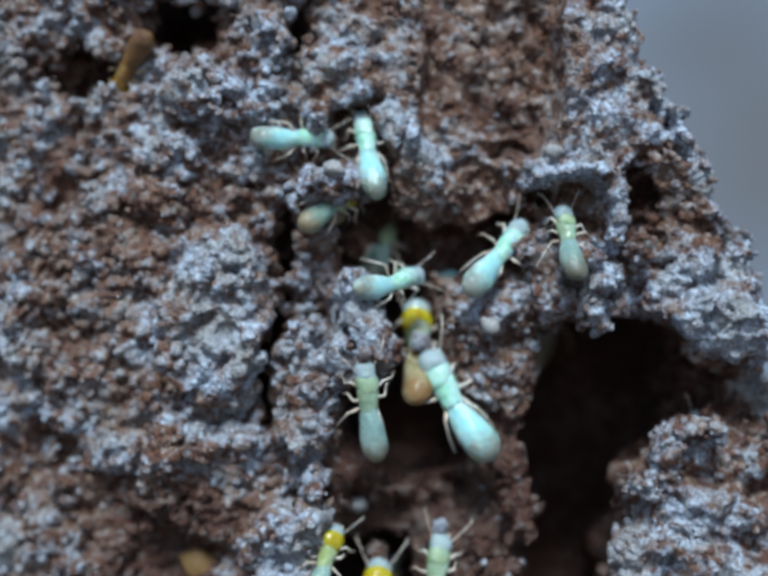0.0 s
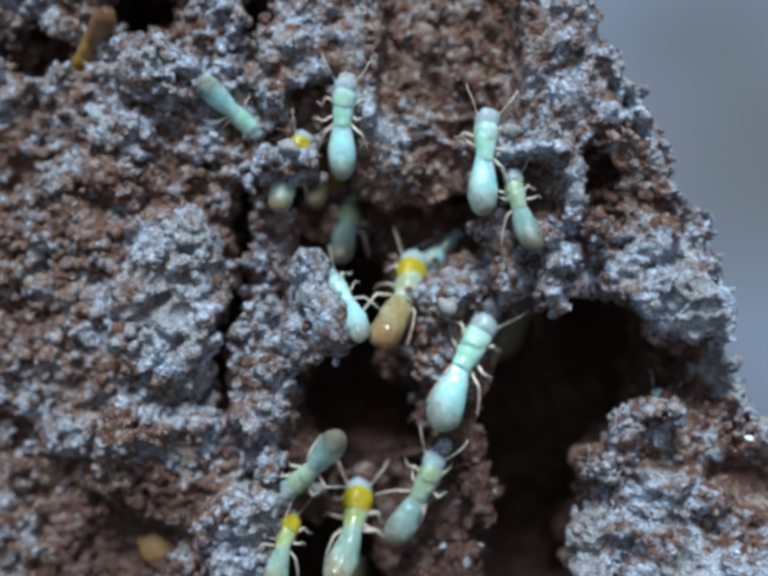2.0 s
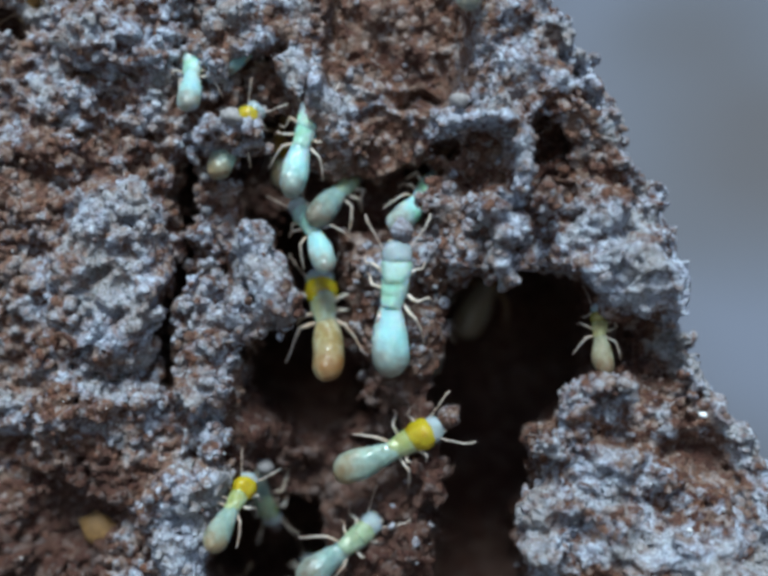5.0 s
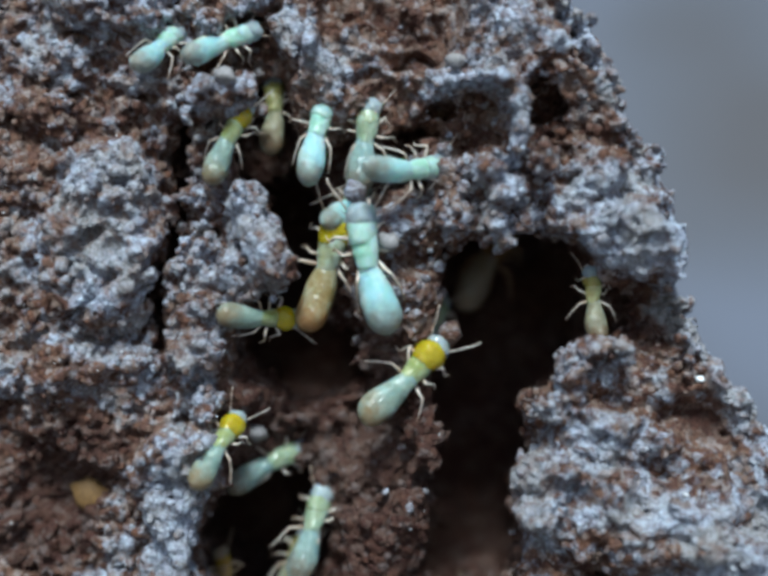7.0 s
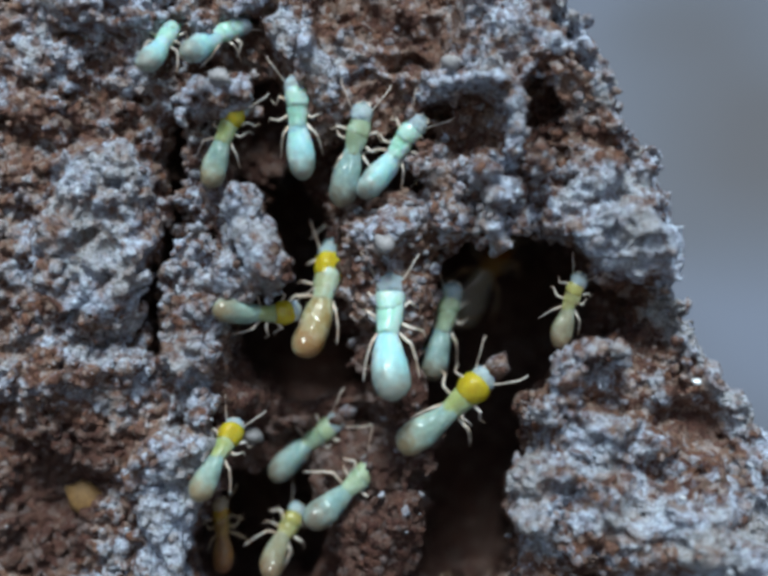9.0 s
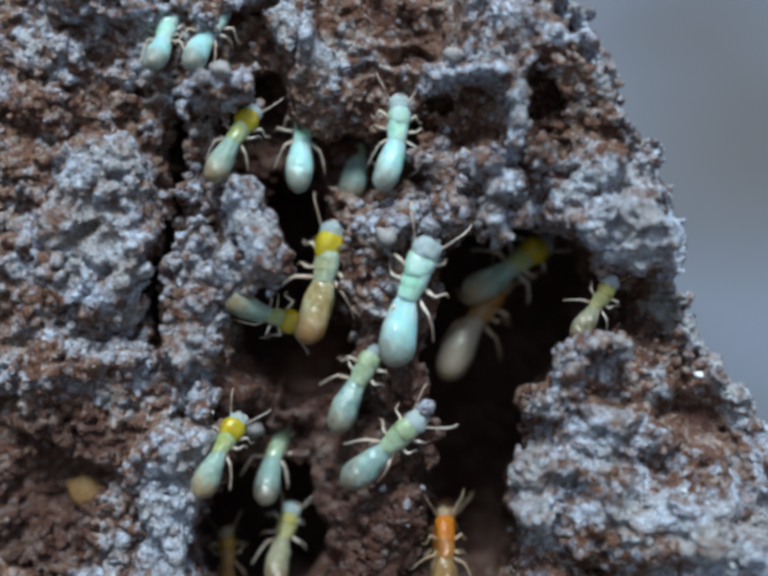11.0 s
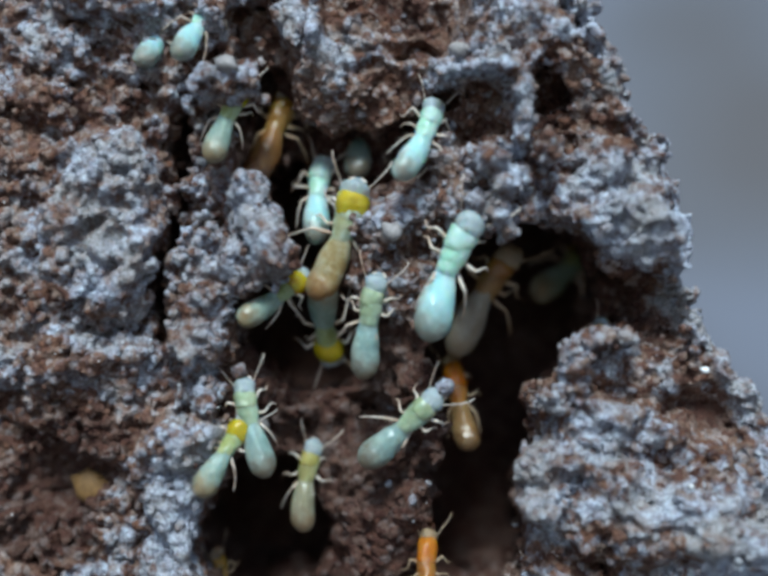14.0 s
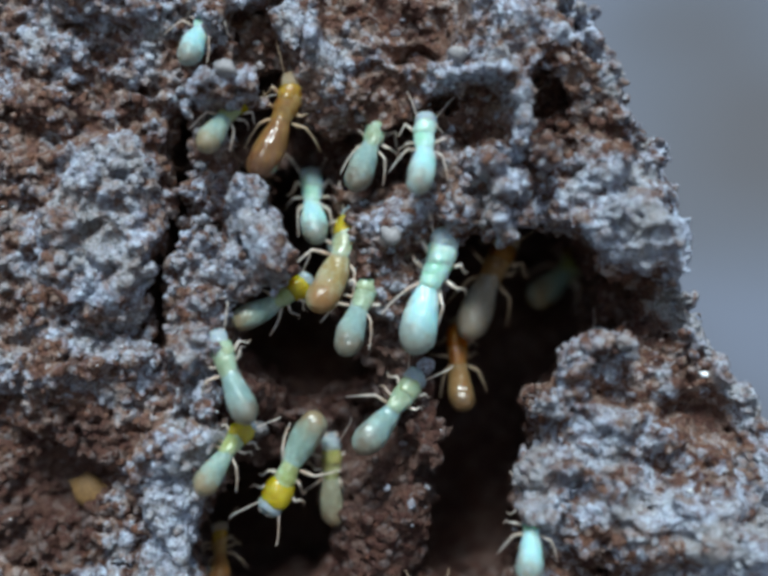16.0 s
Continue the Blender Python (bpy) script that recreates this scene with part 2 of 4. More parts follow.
def oval(u, v, y, ru, rv, ry, turn=0.0, flare=0.0, deep=None, ragged=1.0):
    """Signed distance, roughly, to an oval body round (u, v, y) or, with deep, to an oval shaft from y to deep mm; and its box."""
    x, z = plan(u, v)
    reach = max(ru, rv) * UNIT * (1 + flare * 6) + 1.6
    far = (y - ry - 1.2, y + ry + 1.2) if deep is None else (LOW[1], deep + 1.6)
    box = tuple(slice(*np.clip([int((lo - o) / STEP), int((hi - o) / STEP) + 2], 0, n)) for lo, hi, o, n in
                ((x - reach, x + reach, LOW[0], COUNT[0]), (*far, LOW[1], COUNT[1]), (z - reach, z + reach, LOW[2], COUNT[2])))
    dx = AX[box[0]][:, None, None] + ragged * WARP[0][box] - x
    dy = AY[box[1]][None, :, None] + ragged * WARP[1][box]
    dz = AZ[box[2]][None, None, :] + ragged * WARP[2][box] - z
    c, s = math.cos(radians(turn)), math.sin(radians(turn))
    a, b = (c * dx - s * dz) / (ru * UNIT), (c * dz + s * dx) / (rv * UNIT)
    size = min(ru, rv) * UNIT
    if deep is None:
        return (np.sqrt(a * a + b * b + ((dy - y) / ry) ** 2) - 1) * min(size, ry), box
    grow = 1 + flare * np.clip(dy - y, 0, 6)
    return np.maximum((np.sqrt(a * a + b * b) / grow - 1) * size, (dy - deep) * 0.8), box


def carve(u, v, ru, rv, turn=0.0, deep=7.0, flare=0.06, y=0.0, k=0.25):
    d, box = oval(u, v, y, ru, rv, 1, turn, flare, deep)
    solid[box] = blend_max(solid[box], -d, k)


def scoop(u, v, y, ru, rv, ry, turn=0.0, k=0.25, ragged=1.0):
    d, box = oval(u, v, y, ru, rv, ry, turn, ragged=ragged)
    solid[box] = blend_max(solid[box], -d, k)


def pile(u, v, y, ru, rv, ry, turn=0.0, k=0.3, ragged=1.0):
    d, box = oval(u, v, y, ru, rv, ry, turn, ragged=ragged)
    solid[box] = blend_min(solid[box], d, k)


# voids at the top of the left wall
carve(145, -165, 95, 80, 0, 7)
carve(392, -165, 32, 75, 5, 6)
carve(-95, -62, 125, 58, 5, 3.0)
# gallery behind the left wall
carve(525, 105, 95, 100, 20, 1.4)
carve(525, 255, 80, 120, -15, 3.4)
carve(600, 430, 58, 125, -25, 8.5)
carve(572, 650, 92, 120, 15, 10.3)
carve(640, 735, 120, 80, 0, 10.3)
carve(650, 300, 170, 74, 4, 2.8)
carve(810, 305, 80, 75, 10, 2.2)
carve(325, 560, 34, 125, 2, 5.0, 0.03)
carve(355, 310, 26, 110, 8, 3.4, 0.03)
scoop(478, 610, -0.2, 70, 42, 1.6, -15)
# the great dark cave
carve(1045, 625, 158, 180, 10, 9.6)
carve(960, 780, 118, 175, 12, 9.6)
carve(1130, 560, 100, 90, 35, 9.0)
carve(985, 905, 115, 140, 0, 10.3)
carve(925, 1010, 60, 150, 6, 10.3)
carve(965, 1110, 105, 130, 0, 10.3)
scoop(1305, 650, -0.9, 92, 104, 2.0, 8)
scoop(1200, 620, 1.6, 80, 80, 2.4, 0)
carve(1245, 630, 50, 72, 0, 3.0, 0.0)
scoop(1150, 1165, -1.6, 120, 50, 1.3, 0)
# holes at the foot
carve(520, 1100, 135, 135, 10, 10.0)
carve(490, 1010, 62, 60, 0, 6.0)
carve(580, 1015, 85, 58, 20, 6.0)
# pits under the little arch
carve(945, 255, 80, 72, 10, -0.2, 0.02)
carve(1112, 205, 44, 62, 10, 0.5, 0.02)
scoop(1125, 290, -0.3, 35, 45, 0.9, 0)
scoop(1215, 330, -1.2, 60, 18, 0.8, -15)
scoop(1165, 90, -1.2, 22, 95, 0.7, -25)
scoop(1245, 275, -1.3, 50, 22, 0.7, 25)
scoop(1440, 830, -1.6, 70, 20, 0.6, 40)
scoop(150, 735, -1.4, 130, 16, 0.7, 6)
scoop(1250, 770, -1.9, 80, 12, 0.6, 8)
scoop(120, 60, -1.0, 150, 22, 0.8, 12)

# what stands in and over the galleries
# the pillar between the galleries
for u, v, y, ru, rv, ry, turn in (
        (940, 420, -0.2, 60, 45, 1.0, 0), (815, 455, 0.6, 135, 66, 1.1, -8), (930, 380, 0.2, 55, 115, 1.1, -35), (775, 560, 1.1, 90, 100, 1.1, 0),
        (850, 600, 1.1, 42, 130, 1.0, 8), (800, 700, 1.7, 75, 60, 1.0, 0), (835, 780, 1.2, 34, 60, 0.8, -10)):
    pile(u, v, y, ru, rv, ry, turn)
# the gallery floor
for u, v, y, ru, rv, ry, turn in (
        (775, 985, 2.7, 95, 110, 1.6, 0), (770, 1120, 2.2, 85, 120, 1.6, 0), (600, 868, 4.0, 170, 46, 1.8, -3), (700, 900, 3.8, 120, 44, 1.6, 8),
        (820, 1050, 0.9, 45, 60, 0.9, 0), (865, 900, 0.9, 32, 50, 0.8, 0)):
    pile(u, v, y, ru, rv, ry, turn)
# the shoulder
for u, v, y, ru, rv, ry, turn in (
        (1120, 930, -1.0, 75, 36, 0.9, -12), (1095, 1010, -1.0, 55, 42, 0.9, 0), (1170, 850, -0.3, 50, 60, 1.0, 0)):
    pile(u, v, y, ru, rv, ry, turn)
# the left-hand gallery mouth
for u, v, y, ru, rv, ry, turn in (
        (410, 660, 0.0, 60, 95, 1.5, 10), (400, 620, 0.6, 70, 150, 1.8, 0), (500, 400, -0.9, 30, 44, 0.8, -25), (525, 480, -1.0, 44, 90, 0.9, -24),
        (480, 560, -0.6, 46, 60, 0.9, 0), (425, 880, 0.1, 36, 100, 1.2, -10)):
    pile(u, v, y, ru, rv, ry, turn)
# ledges at the top
for u, v, y, ru, rv, ry, turn in (
        (445, 185, -0.4, 60, 26, 1.0, 0), (465, 160, -0.5, 30, 20, 0.8, 0), (440, 45, 0.5, 30, 70, 1.0, 10), (590, 60, 0.8, 50, 60, 1.2, 0),
        (660, 160, 1.2, 90, 80, 1.2, 0), (640, 110, 0.6, 45, 45, 0.9, 0)):
    pile(u, v, y, ru, rv, ry, turn)

# crumbly relief at three scales
for cell, amount, seed in ((1.3, 0.30, 61), (0.55, 0.26, 62), (0.28, 0.12, 63)):
    solid += amount * field(cell, seed)

# the little arch: a thin slab bent down at its end, over a rusty hollow, with knobs hanging below it
scoop(955, 245, -1.9, 82, 62, 1.5, 0, 0.15, 0.5)
scoop(905, 214, 0.0, 32, 22, 1.2, 0, 0.2, 0.5)
scoop(1100, 205, -1.3, 38, 52, 2.2, -10, 0.15, 0.5)
scoop(1105, 265, -1.6, 30, 40, 1.4, 0, 0.15, 0.5)
for u, v, y, ru, rv, ry, turn in (
        (905, 168, -1.2, 46, 11, 0.8, -6), (965, 160, -1.4, 60, 13, 0.9, -2), (1020, 166, -1.5, 42, 16, 0.9, 14), (1048, 200, -1.6, 21, 40, 0.9, -6), (1050, 255, -1.6, 20, 46, 0.9, 4),
        (1046, 300, -1.7, 17, 26, 0.8, 0), (985, 345, -1.6, 36, 30, 1.0, 10), (1010, 385, -1.5, 34, 28, 0.9, 0), (1098, 322, -1.8, 32, 30, 0.8, 0), (1000, 440, -1.2, 30, 36, 0.8, 0),
        (1020, 475, -1.0, 22, 24, 0.6, 0),
        (1150, 735, -1.3, 32, 42, 0.9, 25), (1195, 690, -1.4, 48, 20, 0.8, -8), (1250, 700, -1.4, 28, 24, 0.8, 0), (1108, 822, -1.5, 36, 17, 0.7, 35), (1150, 785, -1.0, 34, 40, 0.8, 0)):
    pile(u, v, y, ru, rv, ry, turn, 0.12, 0.35)
solid = np.maximum(solid, side[:, None, :] - 0.20)
# pits broken out of it, then round pellets of earth pressed on everywhere, coarser on the left wall
rng = np.random.RandomState(7)
turns = [(np.linalg.qr(rng.normal(size=(3, 3)))[0] * rng.uniform(0.75, 1.5, 3)).astype(np.float32) for k in range(40)]


plates = np.full((COUNT[0], COUNT[2]), -9.0, np.float32)
for u, v, ru, rv, gain in PALE:
    if gain > 0.25:
        plates[np.hypot((WU - u) / ru, (WV - v) / rv) < 0.9] = 0.8


def beads(number, sizes, shares, sign, chips=True):
    shell = np.argwhere(np.abs(solid[2:-2, 2:-2, 2:-2]) < 0.6 * STEP) + 2
    for i, j, k in shell[rng.permutation(len(shell))[:number]]:
        if sign > 0 and (AY[j] < plates[i, k] or AY[j] > 1.5) and rng.rand() < 0.65:
            continue                            # fewer grains stand on the smooth plates of crust and in the smoothed chambers
        r = rng.choice(sizes, p=shares) * (1.45 if AX[i] < -6.5 else 0.9)
        n = int(1.3 * r / STEP) + 2
        box = (slice(max(i - n, 0), i + n + 1), slice(max(j - n, 0), j + n + 1), slice(max(k - n, 0), k + n + 1))
        turn = turns[rng.randint(len(turns))]
        p = np.stack(np.meshgrid(AX[box[0]] - AX[i], AY[box[1]] - AY[j], AZ[box[2]] - AZ[k], indexing="ij"), -1) @ turn
        if chips and rng.rand() < 0.6:
            p = p * p
            d = np.sqrt(np.sqrt((p * p).sum(-1))) - 0.88 * r            # a broken, angular grain
        else:
            d = np.sqrt((p * p).sum(-1)) - r
        solid[box] = blend_min(solid[box], d, 0.03) if sign > 0 else blend_max(solid[box], -d, 0.05)


beads(10000, (0.12, 0.18, 0.28), (0.5, 0.35, 0.15), -1)
beads(17000, (0.10, 0.14, 0.19, 0.27), (0.42, 0.36, 0.17, 0.05), 1)
beads(20000, (0.07, 0.10, 0.13), (0.4, 0.4, 0.2), 1)

# the chambers end blind inside the block
closed = AY > 10.35
solid[:, closed, :] = np.minimum(solid[:, closed, :], np.where(side < -0.6, -0.3, 1.0)[:, None, :])

for d in range(3):
    for at in (0, -1):
        solid[tuple(at if q == d else slice(None) for q in range(3))] = 1.0


def skin(s):
    """Vertices and quads of the surface where s is zero (surface nets), and the cell of each vertex."""
    inside = s < 0
    n = inside[:-1, :-1, :-1].astype(np.int8)
    n = sum(inside[a:inside.shape[0] - 1 + a, b:inside.shape[1] - 1 + b, c:inside.shape[2] - 1 + c].astype(np.int8)
            for a in (0, 1) for b in (0, 1) for c in (0, 1))
    cells = np.argwhere((n > 0) & (n < 8))
    number = np.full(n.shape, -1, np.int32)
    number[tuple(cells.T)] = np.arange(len(cells))
    total, hits = np.zeros((len(cells), 3), np.float32), np.zeros(len(cells), np.float32)
    for d in range(3):
        for p in (0, 1):
            for q in (0, 1):
                off = [p, q]
                off.insert(d, 0)
                a = cells + off
                b = a.copy()
                b[:, d] += 1
                sa, sb = s[tuple(a.T)], s[tuple(b.T)]
                cross = (sa < 0) != (sb < 0)
                f = np.where(cross, sa / np.where(cross, sa - sb, 1), 0)
                place = np.tile(np.array(off, np.float32), (len(cells), 1))
                place[:, d] = f
                total += place * cross[:, None]
                hits += cross
    verts = cells + total / hits[:, None]
    quads = []
    for d in range(3):
        e, g = (d + 1) % 3, (d + 2) % 3
        lo = [slice(1, -1)] * 3
        lo[d] = slice(0, -1)
        hi = list(lo)
        hi[d] = slice(1, None)
        a, b = inside[tuple(lo)], inside[tuple(hi)]
        for first, turned in ((a & ~b, False), (b & ~a, True)):
            c = np.argwhere(first)
            for q in range(3):
                if q != d:
                    c[:, q] += 1
            corners = []
            for de, dg in ((-1, -1), (0, -1), (0, 0), (-1, 0)):
                w = c.copy()
                w[:, e] += de
                w[:, g] += dg
                corners.append(number[tuple(w.T)])
            quads.append(np.stack(corners[::-1] if turned else corners, 1))
    return verts * STEP + LOW, np.concatenate(quads), cells


def mesh_of(name, verts, quads, crust):
    me = bpy.data.meshes.new(name)
    me.vertices.add(len(verts))
    me.vertices.foreach_set("co", np.ascontiguousarray(verts, np.float32).ravel())
    me.loops.add(len(quads) * 4)
    me.loops.foreach_set("vertex_index", np.ascontiguousarray(quads, np.int32).ravel())
    me.polygons.add(len(quads))
    me.polygons.foreach_set("loop_start", np.arange(0, 4 * len(quads), 4, dtype=np.int32))
    me.polygons.foreach_set("use_smooth", np.ones(len(quads), bool))
    a = me.attributes.new("crust", "FLOAT", "POINT")
    a.data.foreach_set("value", np.ascontiguousarray(crust, np.float32))
    me.update(calc_edges=True)
    me.materials.append(EARTH)
    return me


verts, quads, cells = skin(solid)
# loose specks that hang on nothing are dropped
label = np.arange(len(verts))
ends = np.concatenate([quads[:, [0, 1]], quads[:, [1, 2]], quads[:, [2, 3]]])
while True:
    low = np.minimum(label[ends[:, 0]], label[ends[:, 1]])
    was = label.copy()
    np.minimum.at(label, ends[:, 0], low)
    np.minimum.at(label, ends[:, 1], low)
    np.minimum.at(label, was, label)
    label = label[label]
    if (label == was).all():
        break
size = np.bincount(label, minlength=len(verts))
quads = quads[size[label[quads[:, 0]]] == size.max()]
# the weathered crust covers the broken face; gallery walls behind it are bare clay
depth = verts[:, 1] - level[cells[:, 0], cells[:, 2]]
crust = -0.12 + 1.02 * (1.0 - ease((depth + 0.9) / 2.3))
gallery_shade = ease(1.9 - 1.9 * np.hypot((784 + verts[:, 0] / UNIT - 680) / 420, (588 - verts[:, 2] / UNIT - 970) / 400)) * ease((depth + 0.75) / 0.6)
crust = crust - 1.6 * gallery_shade - 1.1 * ease((depth - 1.4) / 2.0)                     # gallery shade as colour: darker round the galleries and with depth
for u, v, ru, rv, gain in PALE + RUSTY_LEFT + RUSTY_RIGHT:
    stain = ease(1.5 - 1.5 * np.hypot((784 + verts[:, 0] / UNIT - u) / ru, (588 - verts[:, 2] / UNIT - v) / rv))
    crust = crust + gain * stain                # pale efflorescence and rusty patches
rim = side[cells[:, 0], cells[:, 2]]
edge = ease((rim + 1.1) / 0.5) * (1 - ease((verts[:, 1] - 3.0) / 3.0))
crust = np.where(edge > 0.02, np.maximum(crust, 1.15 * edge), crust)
nest = tagged(new("termite_nest"), "broken block of crumbly grey-brown termite nest earth full of galleries", "termite nest", kind="structure")

# parts of the nest by plan: the face is told apart where cracks and galleries divide it
cu, cv = 784 + verts[quads[:, 0], 0] / UNIT, 588 - verts[quads[:, 0], 2] / UNIT
cy = verts[quads[:, 0], 1]
region = np.where(cu < 345 + 70 * np.clip((cv - 640) / 300, 0, 1), 0, np.where(cu > 905, 1, 2))
region[(cu > 900) & (cv > 690) & (cu > 1030)] = 3
region[(region == 2) & (cv > 330) & (cv < 620) & (cu < 590) & (cy < 1.6)] = 4
region[cy > 3.2] = 5
for k, (name, label) in enumerate((("left_wall", "pale crusted wall of pressed earth pellets"), ("upper_wall", "steep grey wall with a small arched ledge"),
                                   ("middle_gallery", "brown clay gallery floor and pillar"), ("lower_wall", "pale crumbling shoulder of the nest"),
                                   ("pellet_block", "block of glittering sand pellets at the gallery mouth"), ("inner_chamber", "dark red-brown chamber walls"))):
    q = quads[region == k]
    used, q = np.unique(q, return_inverse=True)
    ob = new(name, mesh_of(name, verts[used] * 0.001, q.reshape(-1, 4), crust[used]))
    ob.parent = nest
    tagged(ob, label)

# ---- surroundings: bare ground below that rises, far out of focus, into soft litter behind ----
def sweep():
    profile = [(-0.09, -0.0135), (0.03, -0.0135)]
    for k in range(1, 17):
        q = radians(k * 5.2)
        profile.append((0.03 + 0.11 * math.sin(q), -0.0135 + 0.11 * (1 - math.cos(q))))
    profile.append((0.145, 0.15))
    me = bpy.data.meshes.new("ground")
    me.from_pydata([(x, y, z) for y, z in profile for x in (-0.13, 0.13)], [], [(2 * k, 2 * k + 1, 2 * k + 3, 2 * k + 2) for k in range(len(profile) - 1)])
    me.polygons.foreach_set("use_smooth", [True] * len(me.polygons))
    me.materials.append(FAR)
    return new("ground", me)


tagged(sweep(), "bare blue-grey ground rising out of focus behind", "ground", kind="structure")

# ---- termites ----
def make_body(name, front, back, tail=None, rough=0.34, sss=0.75, clear=0.25, wet=0.55, ripple=2600, satin=0.2):
    """Soft glossy skin: front colour, and for an abdomen a darker gut showing towards its hind end."""
    m, t, bsdf, nodes, links = node_material(name)
    tc = nodes.new("ShaderNodeTexCoord").outputs["Object"]
    n = noise_tex(nodes, links, 900, 4, 0.7, tc)
    c = ramp(nodes, links, n.outputs[0], [(0.40, back), (0.56, front)])
    col = c.outputs[0]
    sep = nodes.new("ShaderNodeSeparateXYZ")
    links.new(tc, sep.inputs[0])
    if tail:
        along = nodes.new("ShaderNodeMapRange")
        along.inputs["From Min"].default_value, along.inputs["From Max"].default_value = -0.0004, -0.0023
        links.new(sep.outputs[0], along.inputs["Value"])
        blot = noise_tex(nodes, links, 1300, 3, 0.55, tc)
        f = maths(nodes, links, "MULTIPLY_ADD", blot.outputs[0], 2.2)
        f.node.inputs[2].default_value = -1.1
        f = maths(nodes, links, "ADD", f, along.outputs[0], clamp=True)
        f = maths(nodes, links, "MULTIPLY", f, 0.85)
        col = mix(nodes, links, f, col, tail)
    links.new(col, bsdf.inputs["Base Color"])
    bsdf.inputs["Roughness"].default_value = rough
    bsdf.inputs["Subsurface Weight"].default_value = sss
    bsdf.inputs["Transmission Weight"].default_value, bsdf.inputs["IOR"].default_value = clear * min(sss * 1.4, 1), 1.34
    bsdf.inputs["Subsurface Radius"].default_value = (1.0, 0.7, 0.5)
    bsdf.inputs["Subsurface Scale"].default_value = 0.0005
    bsdf.inputs["Coat Weight"].default_value, bsdf.inputs["Coat Roughness"].default_value = 0.65, satin
    film = nodes.new("ShaderNodeBump")
    film.inputs["Distance"].default_value, film.inputs["Strength"].default_value = 0.00028, wet
    wave = noise_tex(nodes, links, ripple, 1.5, 0.5, tc)
    links.new(wave.outputs[0], film.inputs["Height"])
    links.new(film.outputs[0], bsdf.inputs["Coat Normal"])
    fine = noise_tex(nodes, links, 3600, 5, 0.75, tc)
    ring = maths(nodes, links, "SINE", maths(nodes, links, "MULTIPLY", sep.outputs[0], 24000.0))
    h = maths(nodes, links, "MULTIPLY_ADD", ring, 0.002)
    links.new(fine.outputs[0], h.node.inputs[2])
    bump(nodes, links, bsdf, h, 0.00016, 1.0)
    return m


def skins(name, abdomen, thorax, head, leg, clear=0.3, face=((0.64, 0.76, 0.80), (0.24, 0.28, 0.30))):
    return dict(abdomen=make_body(name + "_abdomen", *abdomen), thorax=make_body(name + "_thorax", *thorax), head=make_body(name + "_head", *head, None, 0.2, 0.75, clear),
                face=make_body(name + "_face", *face, None, 0.10, 0.4, 0.8, 0.22, 2200, 0.02), leg=make_body(name + "_leg", *leg, None, 0.3, 0.2))


CREAM = ((0.80, 0.68, 0.58), (0.58, 0.40, 0.30))
DUSK = ((0.50, 0.36, 0.24), (0.38, 0.24, 0.14))
AMBER_FACE = ((0.55, 0.42, 0.28), (0.36, 0.22, 0.12))
SKIN = {
    "W": skins("pale", ((0.72, 0.98, 0.96), (0.46, 0.84, 0.86), (0.24, 0.19, 0.14)), ((0.66, 0.98, 0.86), (0.44, 0.80, 0.62)), ((0.66, 0.96, 0.84), (0.46, 0.76, 0.60)), CREAM),
    "G": skins("milky", ((0.46, 0.64, 0.60), (0.28, 0.42, 0.40), (0.18, 0.12, 0.07)), ((0.50, 0.64, 0.48), (0.34, 0.44, 0.28)), ((0.50, 0.62, 0.42), (0.34, 0.42, 0.22)), CREAM),
    "Y": skins("cream", ((0.48, 0.66, 0.60), (0.30, 0.42, 0.36), (0.30, 0.19, 0.08)), ((0.52, 0.62, 0.36), (0.40, 0.46, 0.16)), ((0.66, 0.52, 0.015), (0.48, 0.34, 0.008)), CREAM, 0.3),
    "O": skins("olive", ((0.56, 0.54, 0.36), (0.38, 0.28, 0.11), (0.30, 0.13, 0.03)), ((0.60, 0.70, 0.58), (0.44, 0.46, 0.26)), ((0.68, 0.54, 0.02), (0.52, 0.38, 0.01)), CREAM, 0.3),
    # P is a dimmer greenish cream: shade is put into the skin colour
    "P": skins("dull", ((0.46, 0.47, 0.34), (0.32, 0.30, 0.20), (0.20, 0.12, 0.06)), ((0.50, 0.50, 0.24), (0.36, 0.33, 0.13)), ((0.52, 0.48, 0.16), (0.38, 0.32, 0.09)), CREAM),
    "A": skins("amber", ((0.36, 0.19, 0.05), (0.24, 0.11, 0.03), (0.13, 0.05, 0.02)), ((0.42, 0.25, 0.06), (0.30, 0.15, 0.03)), ((0.50, 0.29, 0.03), (0.40, 0.20, 0.015)), DUSK, 0.3, AMBER_FACE),
    "B": skins("russet", ((0.50, 0.47, 0.40), (0.36, 0.31, 0.24), (0.30, 0.24, 0.17)), ((0.42, 0.24, 0.08), (0.30, 0.15, 0.04)), ((0.40, 0.18, 0.04), (0.28, 0.11, 0.02)), DUSK, 0.3, AMBER_FACE),
    "S": skins("tawny", ((0.40, 0.25, 0.10), (0.28, 0.16, 0.06), (0.15, 0.08, 0.03)), ((0.46, 0.20, 0.03), (0.36, 0.13, 0.02)), ((0.56, 0.19, 0.01), (0.42, 0.12, 0.006)), DUSK, 0.25, AMBER_FACE),
}
JAW = make_body("dark_jaw", (0.10, 0.035, 0.015), (0.06, 0.02, 0.01), None, 0.2, 0.0)
MM = 0.001


